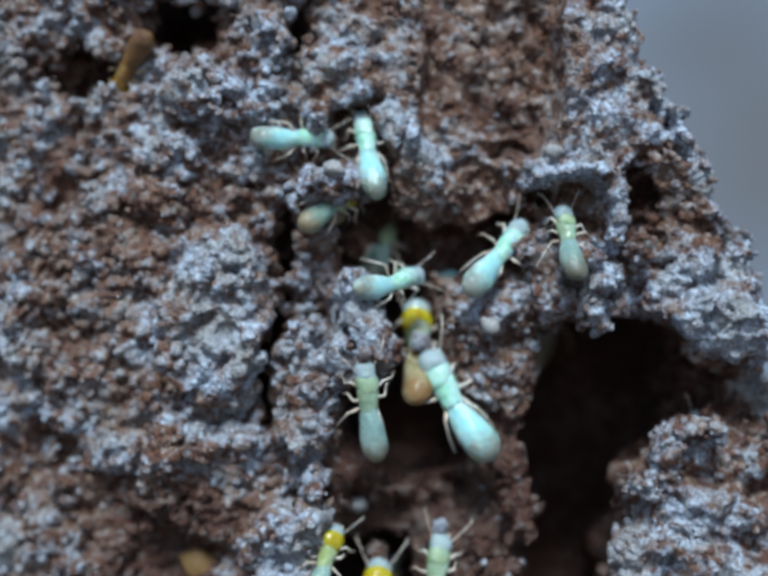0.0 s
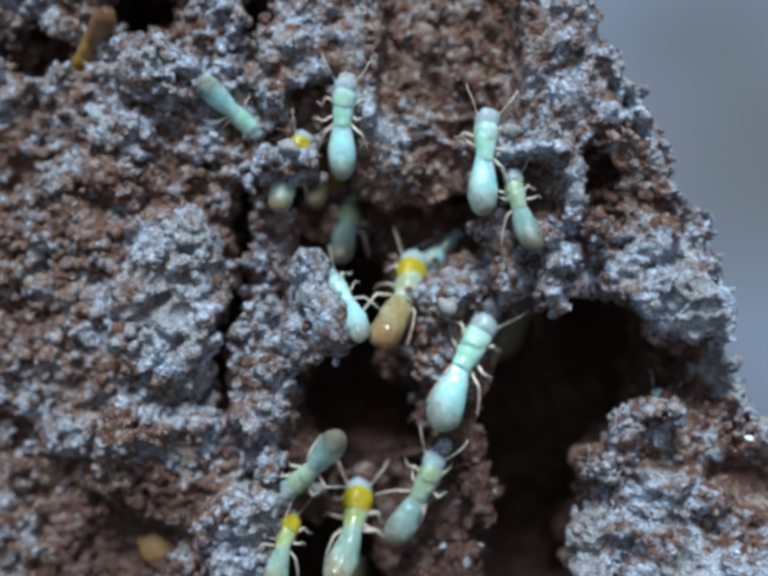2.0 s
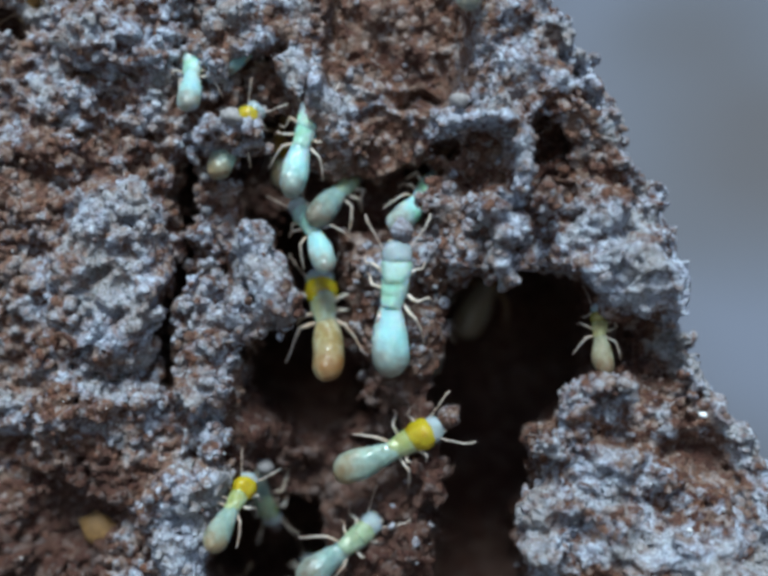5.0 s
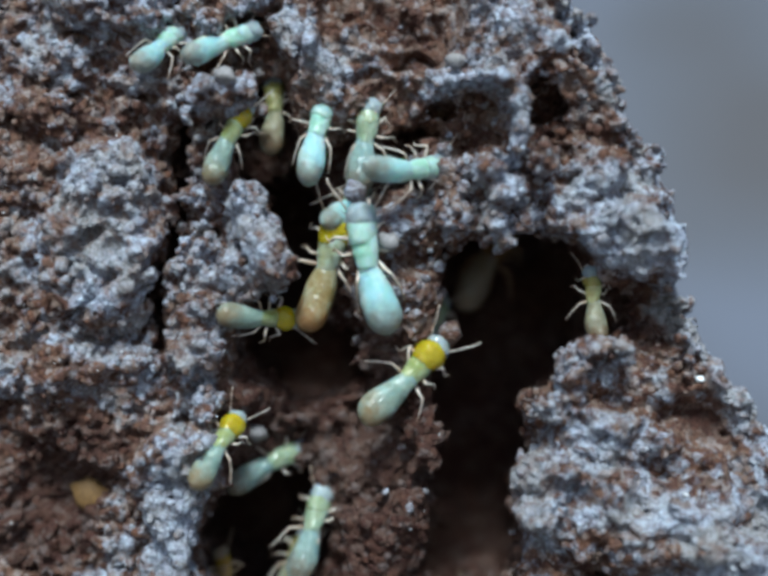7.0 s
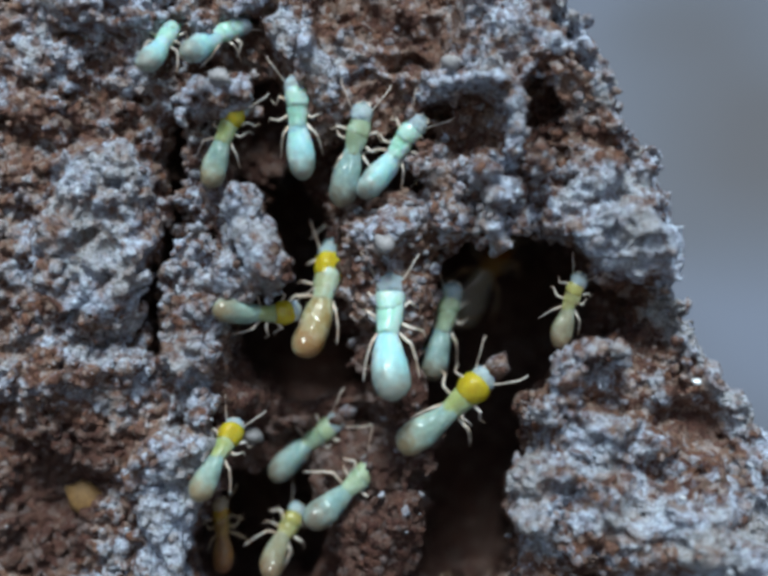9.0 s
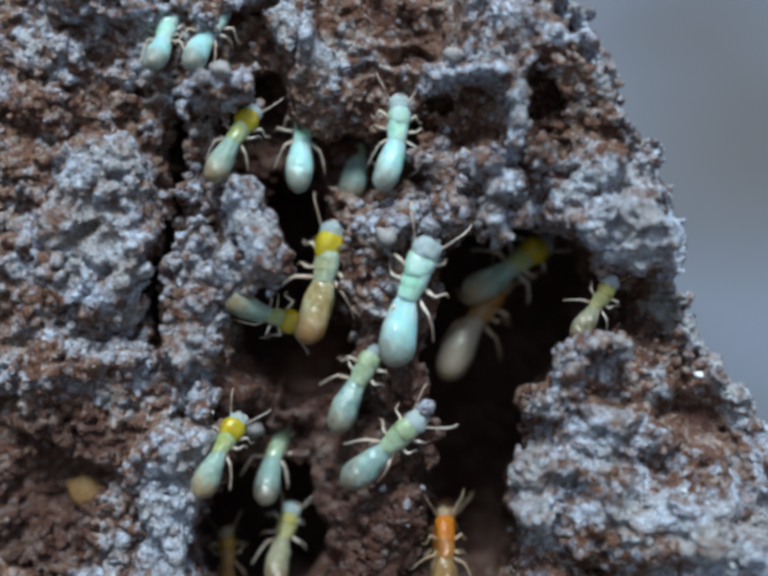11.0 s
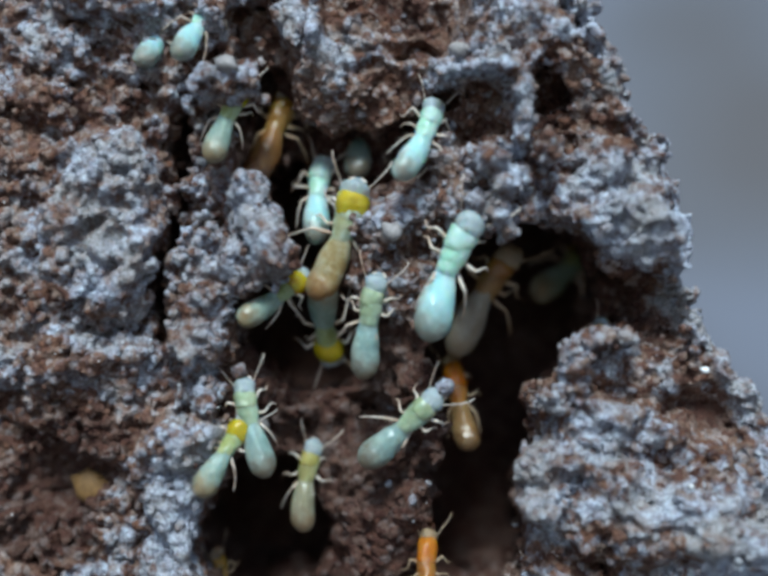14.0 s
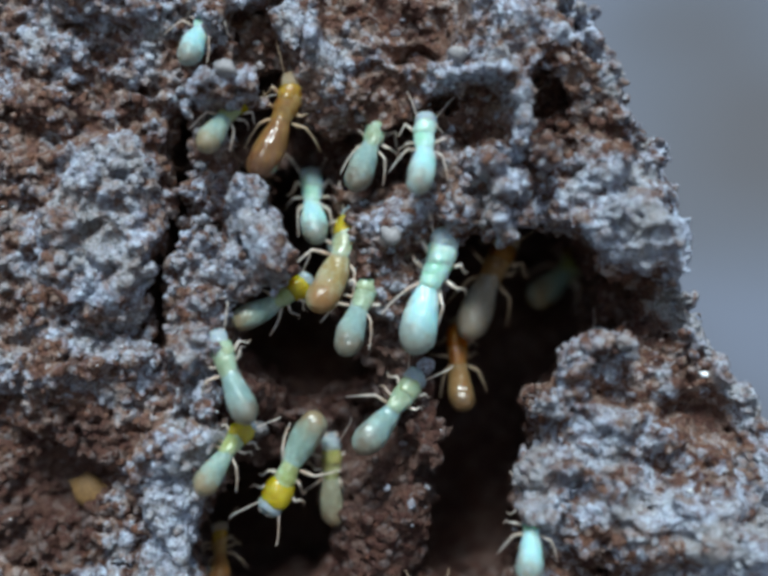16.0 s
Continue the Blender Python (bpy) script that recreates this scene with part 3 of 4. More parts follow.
def tube(rings, seg=14):
    """A closed skin over rings (centre, width radius, height radius), set across the line of the centres; in mm."""
    bm = bmesh.new()
    rows = []
    for i, (c, a, b) in enumerate(rings):
        lo, hi = rings[max(i - 1, 0)][0], rings[min(i + 1, len(rings) - 1)][0]
        d = (Vector(hi) - Vector(lo)).normalized()
        w = Vector((0, 0, 1)).cross(d)
        w = w.normalized() if w.length > 1e-4 else Vector((0, 1, 0))
        h = d.cross(w)
        rows.append([bm.verts.new((Vector(c) + w * (a * math.cos(q)) + h * (b * math.sin(q))) * MM) for q in (2 * math.pi * k / seg for k in range(seg))])
    for r, s in zip(rows, rows[1:]):
        for k in range(seg):
            bm.faces.new((r[k], r[(k + 1) % seg], s[(k + 1) % seg], s[k]))
    bm.faces.new(rows[0][::-1])
    bm.faces.new(rows[-1])
    for f in bm.faces:
        f.smooth = True
    return bm


def part(name, bm, material, parent, label=""):
    me = bpy.data.meshes.new(name)
    shift = Vector((len(bpy.data.meshes) * 1.7, 0, 0)) if name in ("abdomen", "thorax", "head", "face") else Vector()
    for v in bm.verts:
        v.co += Vector(noise.noise_vector(v.co * 1000 + shift)) * 0.00008 + Vector(noise.noise_vector(v.co * 3200 + shift)) * (0.00007 if name == "face" else 0.000025)
    bm.normal_update()
    bm.to_mesh(me)
    bm.free()
    me.materials.append(material)
    ob = new(name, me)
    ob.parent = parent
    return tagged(ob, label)


def abdomen_rings(bend=0.0):
    """Narrow at the waist, soon full, then nearly parallel to a blunt end; ten rings of skin."""
    rings = []
    for i in range(61):
        f = i / 60                                              # 0 at the waist, 1 at the tip
        r = 0.33 + 0.25 * math.sin(min(f / 0.60, 1) * math.pi / 2) ** 1.3
        if f > 0.66:
            r *= max(1 - ((f - 0.66) / 0.343) ** 2.6, 0.0) ** 0.55
        crease = 1 - 0.014 * (0.5 + 0.5 * math.cos(f * 10 * 2 * math.pi)) ** 5
        rings.append(((0.3 - 2.4 * f, bend * f * f, -0.10 * math.sin(f * math.pi)), max(r * crease, 0.03), max(r * 0.88 * crease, 0.03)))
    return rings


def thorax_rings():
    """Three plates, the foremost a collar, with a narrow neck and waist."""
    out = []
    for i in range(31):
        f = i / 30
        hump = abs(math.sin(f * 3 * math.pi))
        r = 0.33 + 0.012 * hump + 0.11 * math.sin(min(f / 0.7, 1) * math.pi / 2) ** 1.5
        out.append(((0.02 + 1.10 * f, 0, 0.03), r, r * 0.86))
    return out


def head_rings(end, wide):
    """The round hind part of the head, up to where the clear face begins."""
    out = []
    for i in range(17):
        f = i / 16
        r = 0.40 + (wide - 0.40) * math.sin(min(f / 0.5, 1) * math.pi / 2) if f < 0.5 else wide * max(1 - (2 * f - 1) ** 2.6, 0.02) ** 0.5
        out.append(((0.80 + (end - 0.80) * f, 0, 0.05 - 0.04 * f), r, r * 0.88))
    return out


def face_rings(start, tip, wide):
    """The clear front of the head, domed, bulging to both cheeks and drawn in to the mouth."""
    out = []
    for i in range(19):
        f = i / 18
        r = wide * (0.90 + 0.08 * math.sin(f * math.pi)) * max(1 - abs(1.5 * f - 0.5) ** 3.0, 0.02) ** 0.5
        out.append(((start + (tip + 0.12 - start) * f, 0, 0.06 - 0.05 * f), r, r * 0.84))
    return out


def limb(points, radii, seg=7):
    rings = []
    for (a, ra), (b, rb) in zip(zip(points, radii), zip(points[1:], radii[1:])):
        for k in range(3):
            f = k / 3
            rings.append((tuple(Vector(a).lerp(Vector(b), f)), ra + (rb - ra) * f, ra + (rb - ra) * f))
    rings.append((points[-1], radii[-1], radii[-1]))
    return tube(rings, seg)


HIPS = ((0.95, 0.24), (0.56, 0.28), (0.22, 0.26))
LEG_SWEEP = (0.7, -0.15, -0.85)


def make_termite(kind, label, bend=0.0):
    s = SKIN[kind]
    ob = tagged(new("termite"), label, "termite", "termites on the nest")
    part("abdomen", tube(abdomen_rings(bend)), s["abdomen"], ob, "plump segmented abdomen with dark gut showing through")
    part("thorax", tube(thorax_rings(), 12), s["thorax"], ob)
    tip = 2.45 if kind == "S" else 2.04
    end = tip - (0.14 if kind in "YOS" else 0.34)              # where the coloured hind part of the head ends
    wide = 0.58 if kind in "YO" else 0.49
    head = part("head", tube(head_rings(end, wide)), s["head"], ob, {"Y": "round glossy yellow head", "O": "round glossy yellow head", "S": "long glossy orange head", "A": "round amber head", "B": "round russet head"}.get(kind, "round pale head"))
    part("face", tube(face_rings(end - 0.30, tip, wide * (0.86 if kind in "YOS" else 1.0))), s["face"], head, "clear glassy face with wet glints")
    part("labrum", tube([((tip - 0.02, 0, -0.05), 0.26, 0.17), ((tip + 0.10, 0, -0.07), 0.22, 0.14), ((tip + 0.20, 0, -0.09), 0.10, 0.07)], 10), s["face"], head)
    for side in (-1, 1):
        if kind == "S":
            part("mandible", limb([(tip - 0.05, side * 0.16, -0.04), (tip + 0.35, side * 0.22, -0.04), (tip + 0.62, side * 0.06, -0.04)], (0.08, 0.06, 0.015)), JAW, head, "dark curved mandible")
        else:
            part("mandible", limb([(tip - 0.04, side * 0.24, -0.06), (tip + 0.12, side * 0.24, -0.08), (tip + 0.22, side * 0.08, -0.09)], (0.07, 0.06, 0.03)), s["leg"], head, "short brown-tipped jaw")
        pts = [(tip - 0.26, side * 0.36, 0.08)]
        lift = 0.25 + 0.3 * abs(math.sin(bend * 9 + side))
        for i in range(1, 13):
            f = i / 12
            pts.append((tip - 0.26 + 1.45 * f - 0.30 * f * f, side * (0.36 + 0.62 * math.sin(f * 1.5)), 0.08 + lift * math.sin(f * 2.4)))
        beaded = [0.031 - 0.009 * (i % 2) for i in range(13)]
        part("antenna", limb(pts, beaded, 6), s["leg"], head, "thin beaded antenna")
        for n, ((hx, hy), sweep) in enumerate(zip(HIPS, LEG_SWEEP)):
            q = 0.70 + 0.50 * ((hx * 7.3 + side * 2.1 + bend * 5) % 1.0)
            w = 0.55 + 0.55 * ((hx * 3.7 + side * 1.3 + bend * 11) % 1.0)          # how far it is spread
            knee = (sweep * 0.50 * q, side * 0.56 * w, 0.26 * q)
            ankle = (knee[0] + (-0.30, 0.35, -0.25)[n] * q + 0.3 * sweep, side * (0.30 + 0.52 * w), -0.30)
            foot = (ankle[0] + sweep * 0.35 * q, side * (0.38 + 0.58 * w), -0.56)
            leg = part("leg", limb([(0, 0, 0), (0.5 * knee[0], 0.5 * knee[1], 0.55 * knee[2]), knee, ankle, foot], (0.062, 0.075, 0.052, 0.040, 0.022)), s["leg"], ob, "thin jointed leg")
            leg.location = Vector((hx, side * hy, -0.12)) * MM
    return ob


def crawl(x, y, z, heading, dip):
    """The pose of a termite at (x, y, z) mm, its head turned heading degrees up from the right as seen from the front, and its nose dipped into the nest."""
    h, d = radians(heading), radians(dip)
    f = Vector((math.cos(h) * math.cos(d), math.sin(d), math.sin(h) * math.cos(d)))
    side = Vector((0, -1, 0)).cross(f).normalized()
    up = f.cross(side)
    m = Matrix((f, side, up)).transposed().to_4x4()
    m.translation = Vector((x, y, z)) * MM
    return m


def crumb_mesh(name, seed, radius, material=None, squash=(1, 1, 1)):
    """A small angular lump, in mm."""
    bm = bmesh.new()
    bmesh.ops.create_icosphere(bm, subdivisions=2, radius=1)
    for v in bm.verts:
        n = noise.noise(v.co * 1.3 + Vector((seed, 0, 0))) * 0.5 + noise.noise(v.co * 3.1 + Vector((0, seed, 0))) * 0.28
        v.co = Vector(a * b for a, b in zip(v.co * (1 + n), squash)) * radius * MM
    for f in bm.faces:
        f.smooth = True
    me = bpy.data.meshes.new(name)
    bm.to_mesh(me)
    bm.free()
    me.materials.append(material or CRUMB)
    return me


# ---- grains and crumbs lying on the nest ----
def face_at(u, v):
    """The point of the nest's surface, in mm, seen straight on at (u, v) of the plan."""
    x, z = plan(u, v)
    i, k = int((x - LOW[0]) / STEP), int((z - LOW[2]) / STEP)
    j = int(np.argmax(solid[i, :, k] < 0))
    return Vector((x, AY[j], z))


def lay(name, mesh, place, turn, parent=None, size=1.0):
    ob = new(name, mesh)
    ob.parent = parent
    ob.matrix_basis = Matrix.Translation(place * MM) @ pose(0, 0, 0, *turn) @ Matrix.Scale(size, 4)
    return ob


parts_by_name = {o.name: o for o in nest.children}
dice = random.Random(3)
crumbs = [crumb_mesh("pellet", 5 + 3 * k, 0.11 + 0.022 * k, None, (1, 0.85, 0.9)) for k in range(6)]
for n in range(330):
    u, v = (dice.uniform(300, 1180), dice.uniform(20, 1130)) if n % 2 else (dice.uniform(640, 1040), dice.uniform(310, 680))
    p = face_at(u, v)
    if p.y > 2.4 or (430 < u < 760 and v > 700):
        continue                                # none lie on the darkened gallery floor
    wall = "left_wall" if u < 350 else "upper_wall" if u > 905 and v < 690 else "lower_wall" if u > 1040 else "middle_gallery"
    lay("pellet", dice.choice(crumbs), p, (dice.uniform(0, 360), dice.uniform(0, 360), 0), parts_by_name[wall], dice.uniform(0.6, 1.15))
glints = [crumb_mesh("quartz_grain", 40 + k, 0.05, QUARTZ, (1, 0.7, 0.85)) for k in range(4)]
for n in range(150):
    u, v = dice.uniform(-150, 1520), dice.uniform(-120, 1160)
    if 784 + 0 * v < u and u > np.interp(v, edge_v, edge_u) - 40:
        continue
    p = face_at(u, v)
    if p.y < 1.0:
        lay("quartz_grain", dice.choice(glints), p, (dice.uniform(0, 360), dice.uniform(0, 360), 0), nest, dice.uniform(0.5, 1.1))
for u, v, r, mat, name, label in ((1413, 757, 0.16, QUARTZ, "quartz_grain", "bright white quartz grain on the nest wall"), (1372, 980, 0.10, QUARTZ, "quartz_grain", "bright white quartz grain on the nest wall"),
                                  (505, 882, 0.40, PEBBLE, "pebble", "smooth pale oval pebble at the gallery edge"), (468, 158, 0.40, PEBBLE, "pebble", "pale rounded lump of earth on a ledge"),
                                  (790, 480, 0.40, PEBBLE, "pebble", "smooth pale oval pebble among crumbs"), (925, 118, 0.34, PEBBLE, "pebble", "small pale pellet above the arch")):
    ob = lay(name, crumb_mesh(name, u, r, mat, (1.2, 0.9, 0.8)), face_at(u, v) + Vector((0, -0.12, 0)), (0, u % 40, 0))
    tagged(ob, label, "pebble" if name == "pebble" else "mineral grain", "grains on the nest")
for u, v, r, turn in ((160, 1020, 0.85, 50),):
    ob = lay("dry_flake", crumb_mesh("dry_flake", v, r, FLAKE, (1.0, 0.30, 0.75)), face_at(u, v) + Vector((0, -0.02, 0)), (0, turn, 0))
    tagged(ob, "amber-brown dry flake stuck to the crumbly wall", "plant flake", "flakes on the nest")


def go(ob, size, rows, cargo=0.0):
    """Keys a termite's way, and the swing of its legs and head as it goes: faster steps where it moves more."""
    ob.scale = (size, size, size)
    walk(ob, [(r[0], crawl(*r[1:])) for r in rows])
    if cargo:
        load = tagged(new("soil_pellet", crumb_mesh("soil_pellet", cargo * 10, cargo)), "moist grey soil pellet carried in a termite's jaws", "soil pellet", "carried pellets")
        ahead = Matrix.Translation((2.45 * size * MM, 0, 0.1 * MM))
        walk(load, [(r[0], crawl(*r[1:]) @ ahead) for r in rows])
    r = random.Random(len(rows) * 7 + round(rows[0][1] * 100))
    times = [0.25 * k for k in range(65)]
    ts = [q[0] for q in rows]
    xs, zs, hs = (np.interp(times, ts, [q[k] for q in rows]) for k in (1, 3, 4))
    pace = [math.hypot(xs[min(k + 1, 64)] - xs[max(k - 1, 0)], zs[min(k + 1, 64)] - zs[max(k - 1, 0)]) + abs(hs[min(k + 1, 64)] - hs[max(k - 1, 0)]) / 60 for k in range(65)]
    for child in ob.children:
        if child.name.startswith("leg"):
            base, phase = child.location.copy(), r.uniform(0, 6.28)
            rest = r.uniform(-26, 26)
            swing = [(6 + 22 * min(p / 1.2, 1)) * math.sin(phase + 4.4 * t) for t, p in zip(times, pace)]
            walk(child, [(t, Matrix.Translation(base) @ pose(0, 0, 0, 5 * math.sin(phase + 3 * t), 0, rest + s)) for t, s in zip(times, swing)])
        elif child.name.startswith("head"):
            phase = r.uniform(0, 6.28)
            pivot = Matrix.Translation((1.15 * MM, 0, 0))
            walk(child, [(t, pivot @ pose(0, 0, 0, 0, 5 * math.sin(phase + 2.3 * t), 9 * math.sin(phase * 2 + 1.7 * t)) @ pivot.inverted()) for t in times])

# ---- how the termites go: seconds, x, y, z in mm, heading, dip ----
def motions():
    go(make_termite('W', 'pale bluish-white termite worker walking on nest earth', -0.36), 1.15, [
        (0, -1.14, -0.13, -1.23, 118, 14), (0.5, -0.7, -0.34, -1.01, 94, 31), (1, -0.59, -0.43, -0.61, 90, 25), (1.5, 0.11, -0.66, -0.57, 83, 21),
        (2, 0.6, -0.53, -0.5, 60, 19), (2.5, 0.6, -0.65, -0.06, 83, 9), (3, 0.77, -1.01, 0.42, 75, 0), (3.5, 0.16, -1.28, 0.96, 80, 0),
        (4, -0.02, -1.39, 0.94, 81, 0), (6.5, 0.01, -1.08, 0.77, 89, 0), (7, -0.61, -0.85, 0.92, 100, 0), (7.5, -0.15, -1.24, 1.03, 80, 15),
        (8, -0.15, -0.72, 0.11, 82, 33), (8.5, -0.77, -0.41, -1.21, 99, 31), (9, 0.24, -0.62, -1.41, 86, 27), (11.5, 1.23, -0.44, -0.23, 70, 0),
        (12, 1.68, -0.19, -0.21, 66, 8), (12.5, 1.58, -0.45, -0.25, 62, 0), (13, 1.59, -1.28, 0.53, 75, 0), (13.5, 1.81, -1.42, 0.73, 75, 0),
        (14, 2.03, -1.19, 0.37, 67, 0), (14.5, 1.65, -1.57, 0.73, 79, 0), (15, 1.34, -0.59, -1.37, 59, 22), (15.5, 0.71, -0.46, -1.77, 74, 38),
        (16, 1.48, -0.46, -0.01, 68, 16),
    ], 0.42)
    go(make_termite('O', 'olive-amber termite worker with a yellow head', 0.25), 1.11, [
        (0, -2.52, 1, 0.79, 93, 40), (0.5, -2.43, 1, 0.54, 106, 41), (1, -2.38, 1, 0.03, 120, 47), (1.5, -2.23, 0.74, 0.33, 99, 42),
        (2, -1.58, 0.04, 2.11, 68, 41), (2.5, -1.94, 0.74, 1.67, 83, 26), (3, -2.04, 1, 1.57, 94, 5), (3.5, -2.45, 1, 0.58, 104, 48),
        (4, -2.7, 1, -0, 113, 37), (6.5, -2.09, 0.81, 0.71, 75, 22), (7, -2.25, 0.5, 0.85, 77, 8), (7.5, -2.14, 0.86, 1.28, 74, 0),
        (8, -2.34, 0.96, 0.73, 78, 24), (8.5, -1.96, 0.87, 0.61, 75, 27), (9, -2.25, 0.95, -0.17, 78, 27), (11.5, -2.27, 1, 0.29, 79, 8),
        (12, -2.21, 1, 0.41, 82, 17), (12.5, -2.1, 0.77, 0.98, 74, 26), (13, -1.76, 0.14, 0.67, 74, 0), (13.5, -1.77, 0.45, 1.31, 74, 0),
        (14, -1.8, 0.4, 1.59, 72, 0), (14.5, -1.56, -0.02, 1.91, 67, 21), (15, -1.68, 0.08, 1.91, 73, 18), (15.5, -1.99, 0.63, 1.5, 77, 24),
        (16, -1.8, 0.58, 1.06, 73, 34),
    ])
    go(make_termite('W', 'pale bluish-white termite worker walking on nest earth', -0.24), 0.91, [
        (0, -4.47, -0.1, 8.48, 96, 25), (0.5, -4.14, -0.73, 8.27, 77, 34), (1, -4.36, -0.3, 7.99, 99, 29), (1.5, -3.58, -0.89, 7.98, 58, 28),
        (2, -3.79, -0.94, 8.58, 85, 0), (2.5, -4, -0.84, 8.6, 87, 0), (3, -4.48, -0.26, 7.47, 107, 19), (3.5, -3.68, -0.85, 7.48, 86, 19),
        (4, -3.47, -0.76, 7.57, 74, 10), (6.5, -2.79, 0.38, 5.4, 73, 24), (7, -2.59, -0.05, 5.82, 76, 20), (7.5, -2.78, -0.06, 5.89, 78, 16),
        (8, -2.78, -0.01, 6.25, 84, 0), (8.5, -2.84, -0.25, 6.08, 78, 8), (9, -3.08, -0, 6.25, 91, 0), (11.5, -3.12, 1.33, 4.86, 84, 24),
        (12, -3.57, 1.2, 3.71, 112, 30), (12.5, -3.34, 1.2, 3.53, 122, 26), (13, -3.27, 1.2, 3.64, 112, 28), (13.5, -3.14, 1.4, 3.58, 98, 32),
        (14, -2.74, 1.8, 3.34, 85, 28), (14.5, -2.71, 1.8, 3.56, 90, 30), (15, -2.83, 1.8, 3.45, 88, 35), (15.5, -2.73, 1.8, 3.41, 92, 38),
        (16, -2.89, 1.8, 3.25, 92, 42),
    ])
    go(make_termite('P', 'greenish-cream termite worker, skin coloured dim as in shade', 0.24), 0.80, [
        (0, -5.59, 1.1, 7.18, 85, 38), (4, -4.36, 4.13, 7.45, 90, 22), (6.5, -4.13, 1.76, 6.77, 89, 23), (7, -4.28, 1.53, 6.94, 92, 18),
        (7.5, -4.35, 0.94, 7.09, 95, 22), (8, -3.86, 2.45, 6.47, 96, 28), (8.5, -4.26, 4.5, 6.28, 97, 32), (16, -4.94, 5, 5.9, 96, 27),
    ])
    go(make_termite('W', 'pale bluish-white termite worker walking on nest earth', 0.40), 0.80, [
        (0, -3.67, -1, 3.49, 20, 41), (0.5, -3.61, -1, 3.14, 45, 20), (1, -3.15, -1, 2.91, 41, 12), (1.25, -3.48, -1, 3.1, 110.5, 26),
        (1.5, -3.82, -1, 3.29, 180, 40), (2, -3.6, -1, 2.04, 123, 32), (2.5, -3.47, -1, 3.08, 180, 45), (3, -3.89, -1, 3.35, 150, 48),
        (3.5, -3.52, -0.13, 3.5, 77, 35), (3.75, -3.52, 0.04, 3.67, 122.5, 32.5), (4, -3.53, 0.2, 3.84, 168, 30), (5.25, -2.62, 0.2, 3.54, 101.5, 24),
        (6.5, -1.71, 0.2, 3.25, 35, 18), (7, -1.45, 1.2, 3.38, 56, 48), (7.5, -1.27, 1.94, 3.29, 66, 46), (9, -1.44, 2.92, 2.62, 73, 43),
        (16, -1.47, 3.05, 2.34, 73, 43),
    ])
    go(make_termite('W', 'pale bluish-white termite worker walking on nest earth', 0.36), 0.87, [
        (0, -0.89, 3.5, 4.1, 59, 40), (4, 0.92, 1.64, 4.55, 49, 46), (6.5, 1.07, -1.03, 5.18, 67, 30), (7, 0.77, -1.44, 4.44, 10, 38),
        (7.5, 0.8, -1.17, 4.77, 44, 33), (8, 1.03, -1.38, 4.5, 36, 1), (8.5, 0.95, -0.76, 4.89, 43, 0), (9, 0.42, -0.1, 5.11, 57, 0),
        (11.5, 0.49, -0.83, 5.39, 85, 13), (12, 1.11, -1.9, 5.43, 79, 0), (12.5, 1.28, -1.53, 5.22, 74, 7), (13, 1.51, -1.4, 5.31, 71, 24),
        (13.5, 1.48, -1.36, 5.38, 68, 28), (14, 1.18, -1.06, 5.17, 68, 28), (14.5, 1.02, -0.93, 5.34, 76, 32), (15, 1.09, -1.34, 4.44, 82, 43),
        (15.5, 1, -1.31, 4.39, 89, 46), (16, 1.3, -1.36, 4.87, 89, 37),
    ])
    go(make_termite('W', 'pale bluish-white termite worker walking on nest earth', 0.00), 0.93, [
        (0, 0.36, -0.85, 4.44, 48, 26), (0.5, 0.21, -0.71, 4.98, 60, 21), (1, 0.69, -1.03, 4.88, 69, 14), (1.5, 1.08, -1.9, 6.02, 79, 0),
        (2, 1.41, -1.9, 7.19, 86, 10), (2.5, 1.68, -1.9, 7.92, 85, 17), (3, 1.76, -1.9, 7.98, 84, 11), (3.5, 2.07, -1.9, 9.51, 85, 0),
        (4, 2.35, -1.46, 9.57, 77, 5), (5.2, 2.97, -1.79, 14.34, 81, 23), (6.5, 3.01, -0.6, 19.79, 87, 9), (16, 2.88, -0.6, 24.45, 87, 11),
    ])
    go(make_termite('G', 'milky greenish-white termite worker with a dark gut', -0.36), 0.80, [
        (0, 2.89, -1.9, 4.99, 90, 38), (0.5, 2.73, -1.9, 5.17, 87, 35), (1, 2.91, -1.9, 5.57, 88, 31), (1.5, 2.48, -1.86, 5.54, 100, 18),
        (2, 2.7, -1.9, 5.41, 101, 26), (2.5, 3, -1.9, 5.13, 71, 41), (3, 2.66, -1.6, 4.64, 89, 44), (3.5, 2.81, -0.11, 4.67, 92, 40),
        (4, 2.73, 1.48, 4.53, 90, 39), (6.5, 2.41, 1.54, 4.85, 76, 38), (16, 2.4, 1.47, 4.3, 72, 37),
    ])
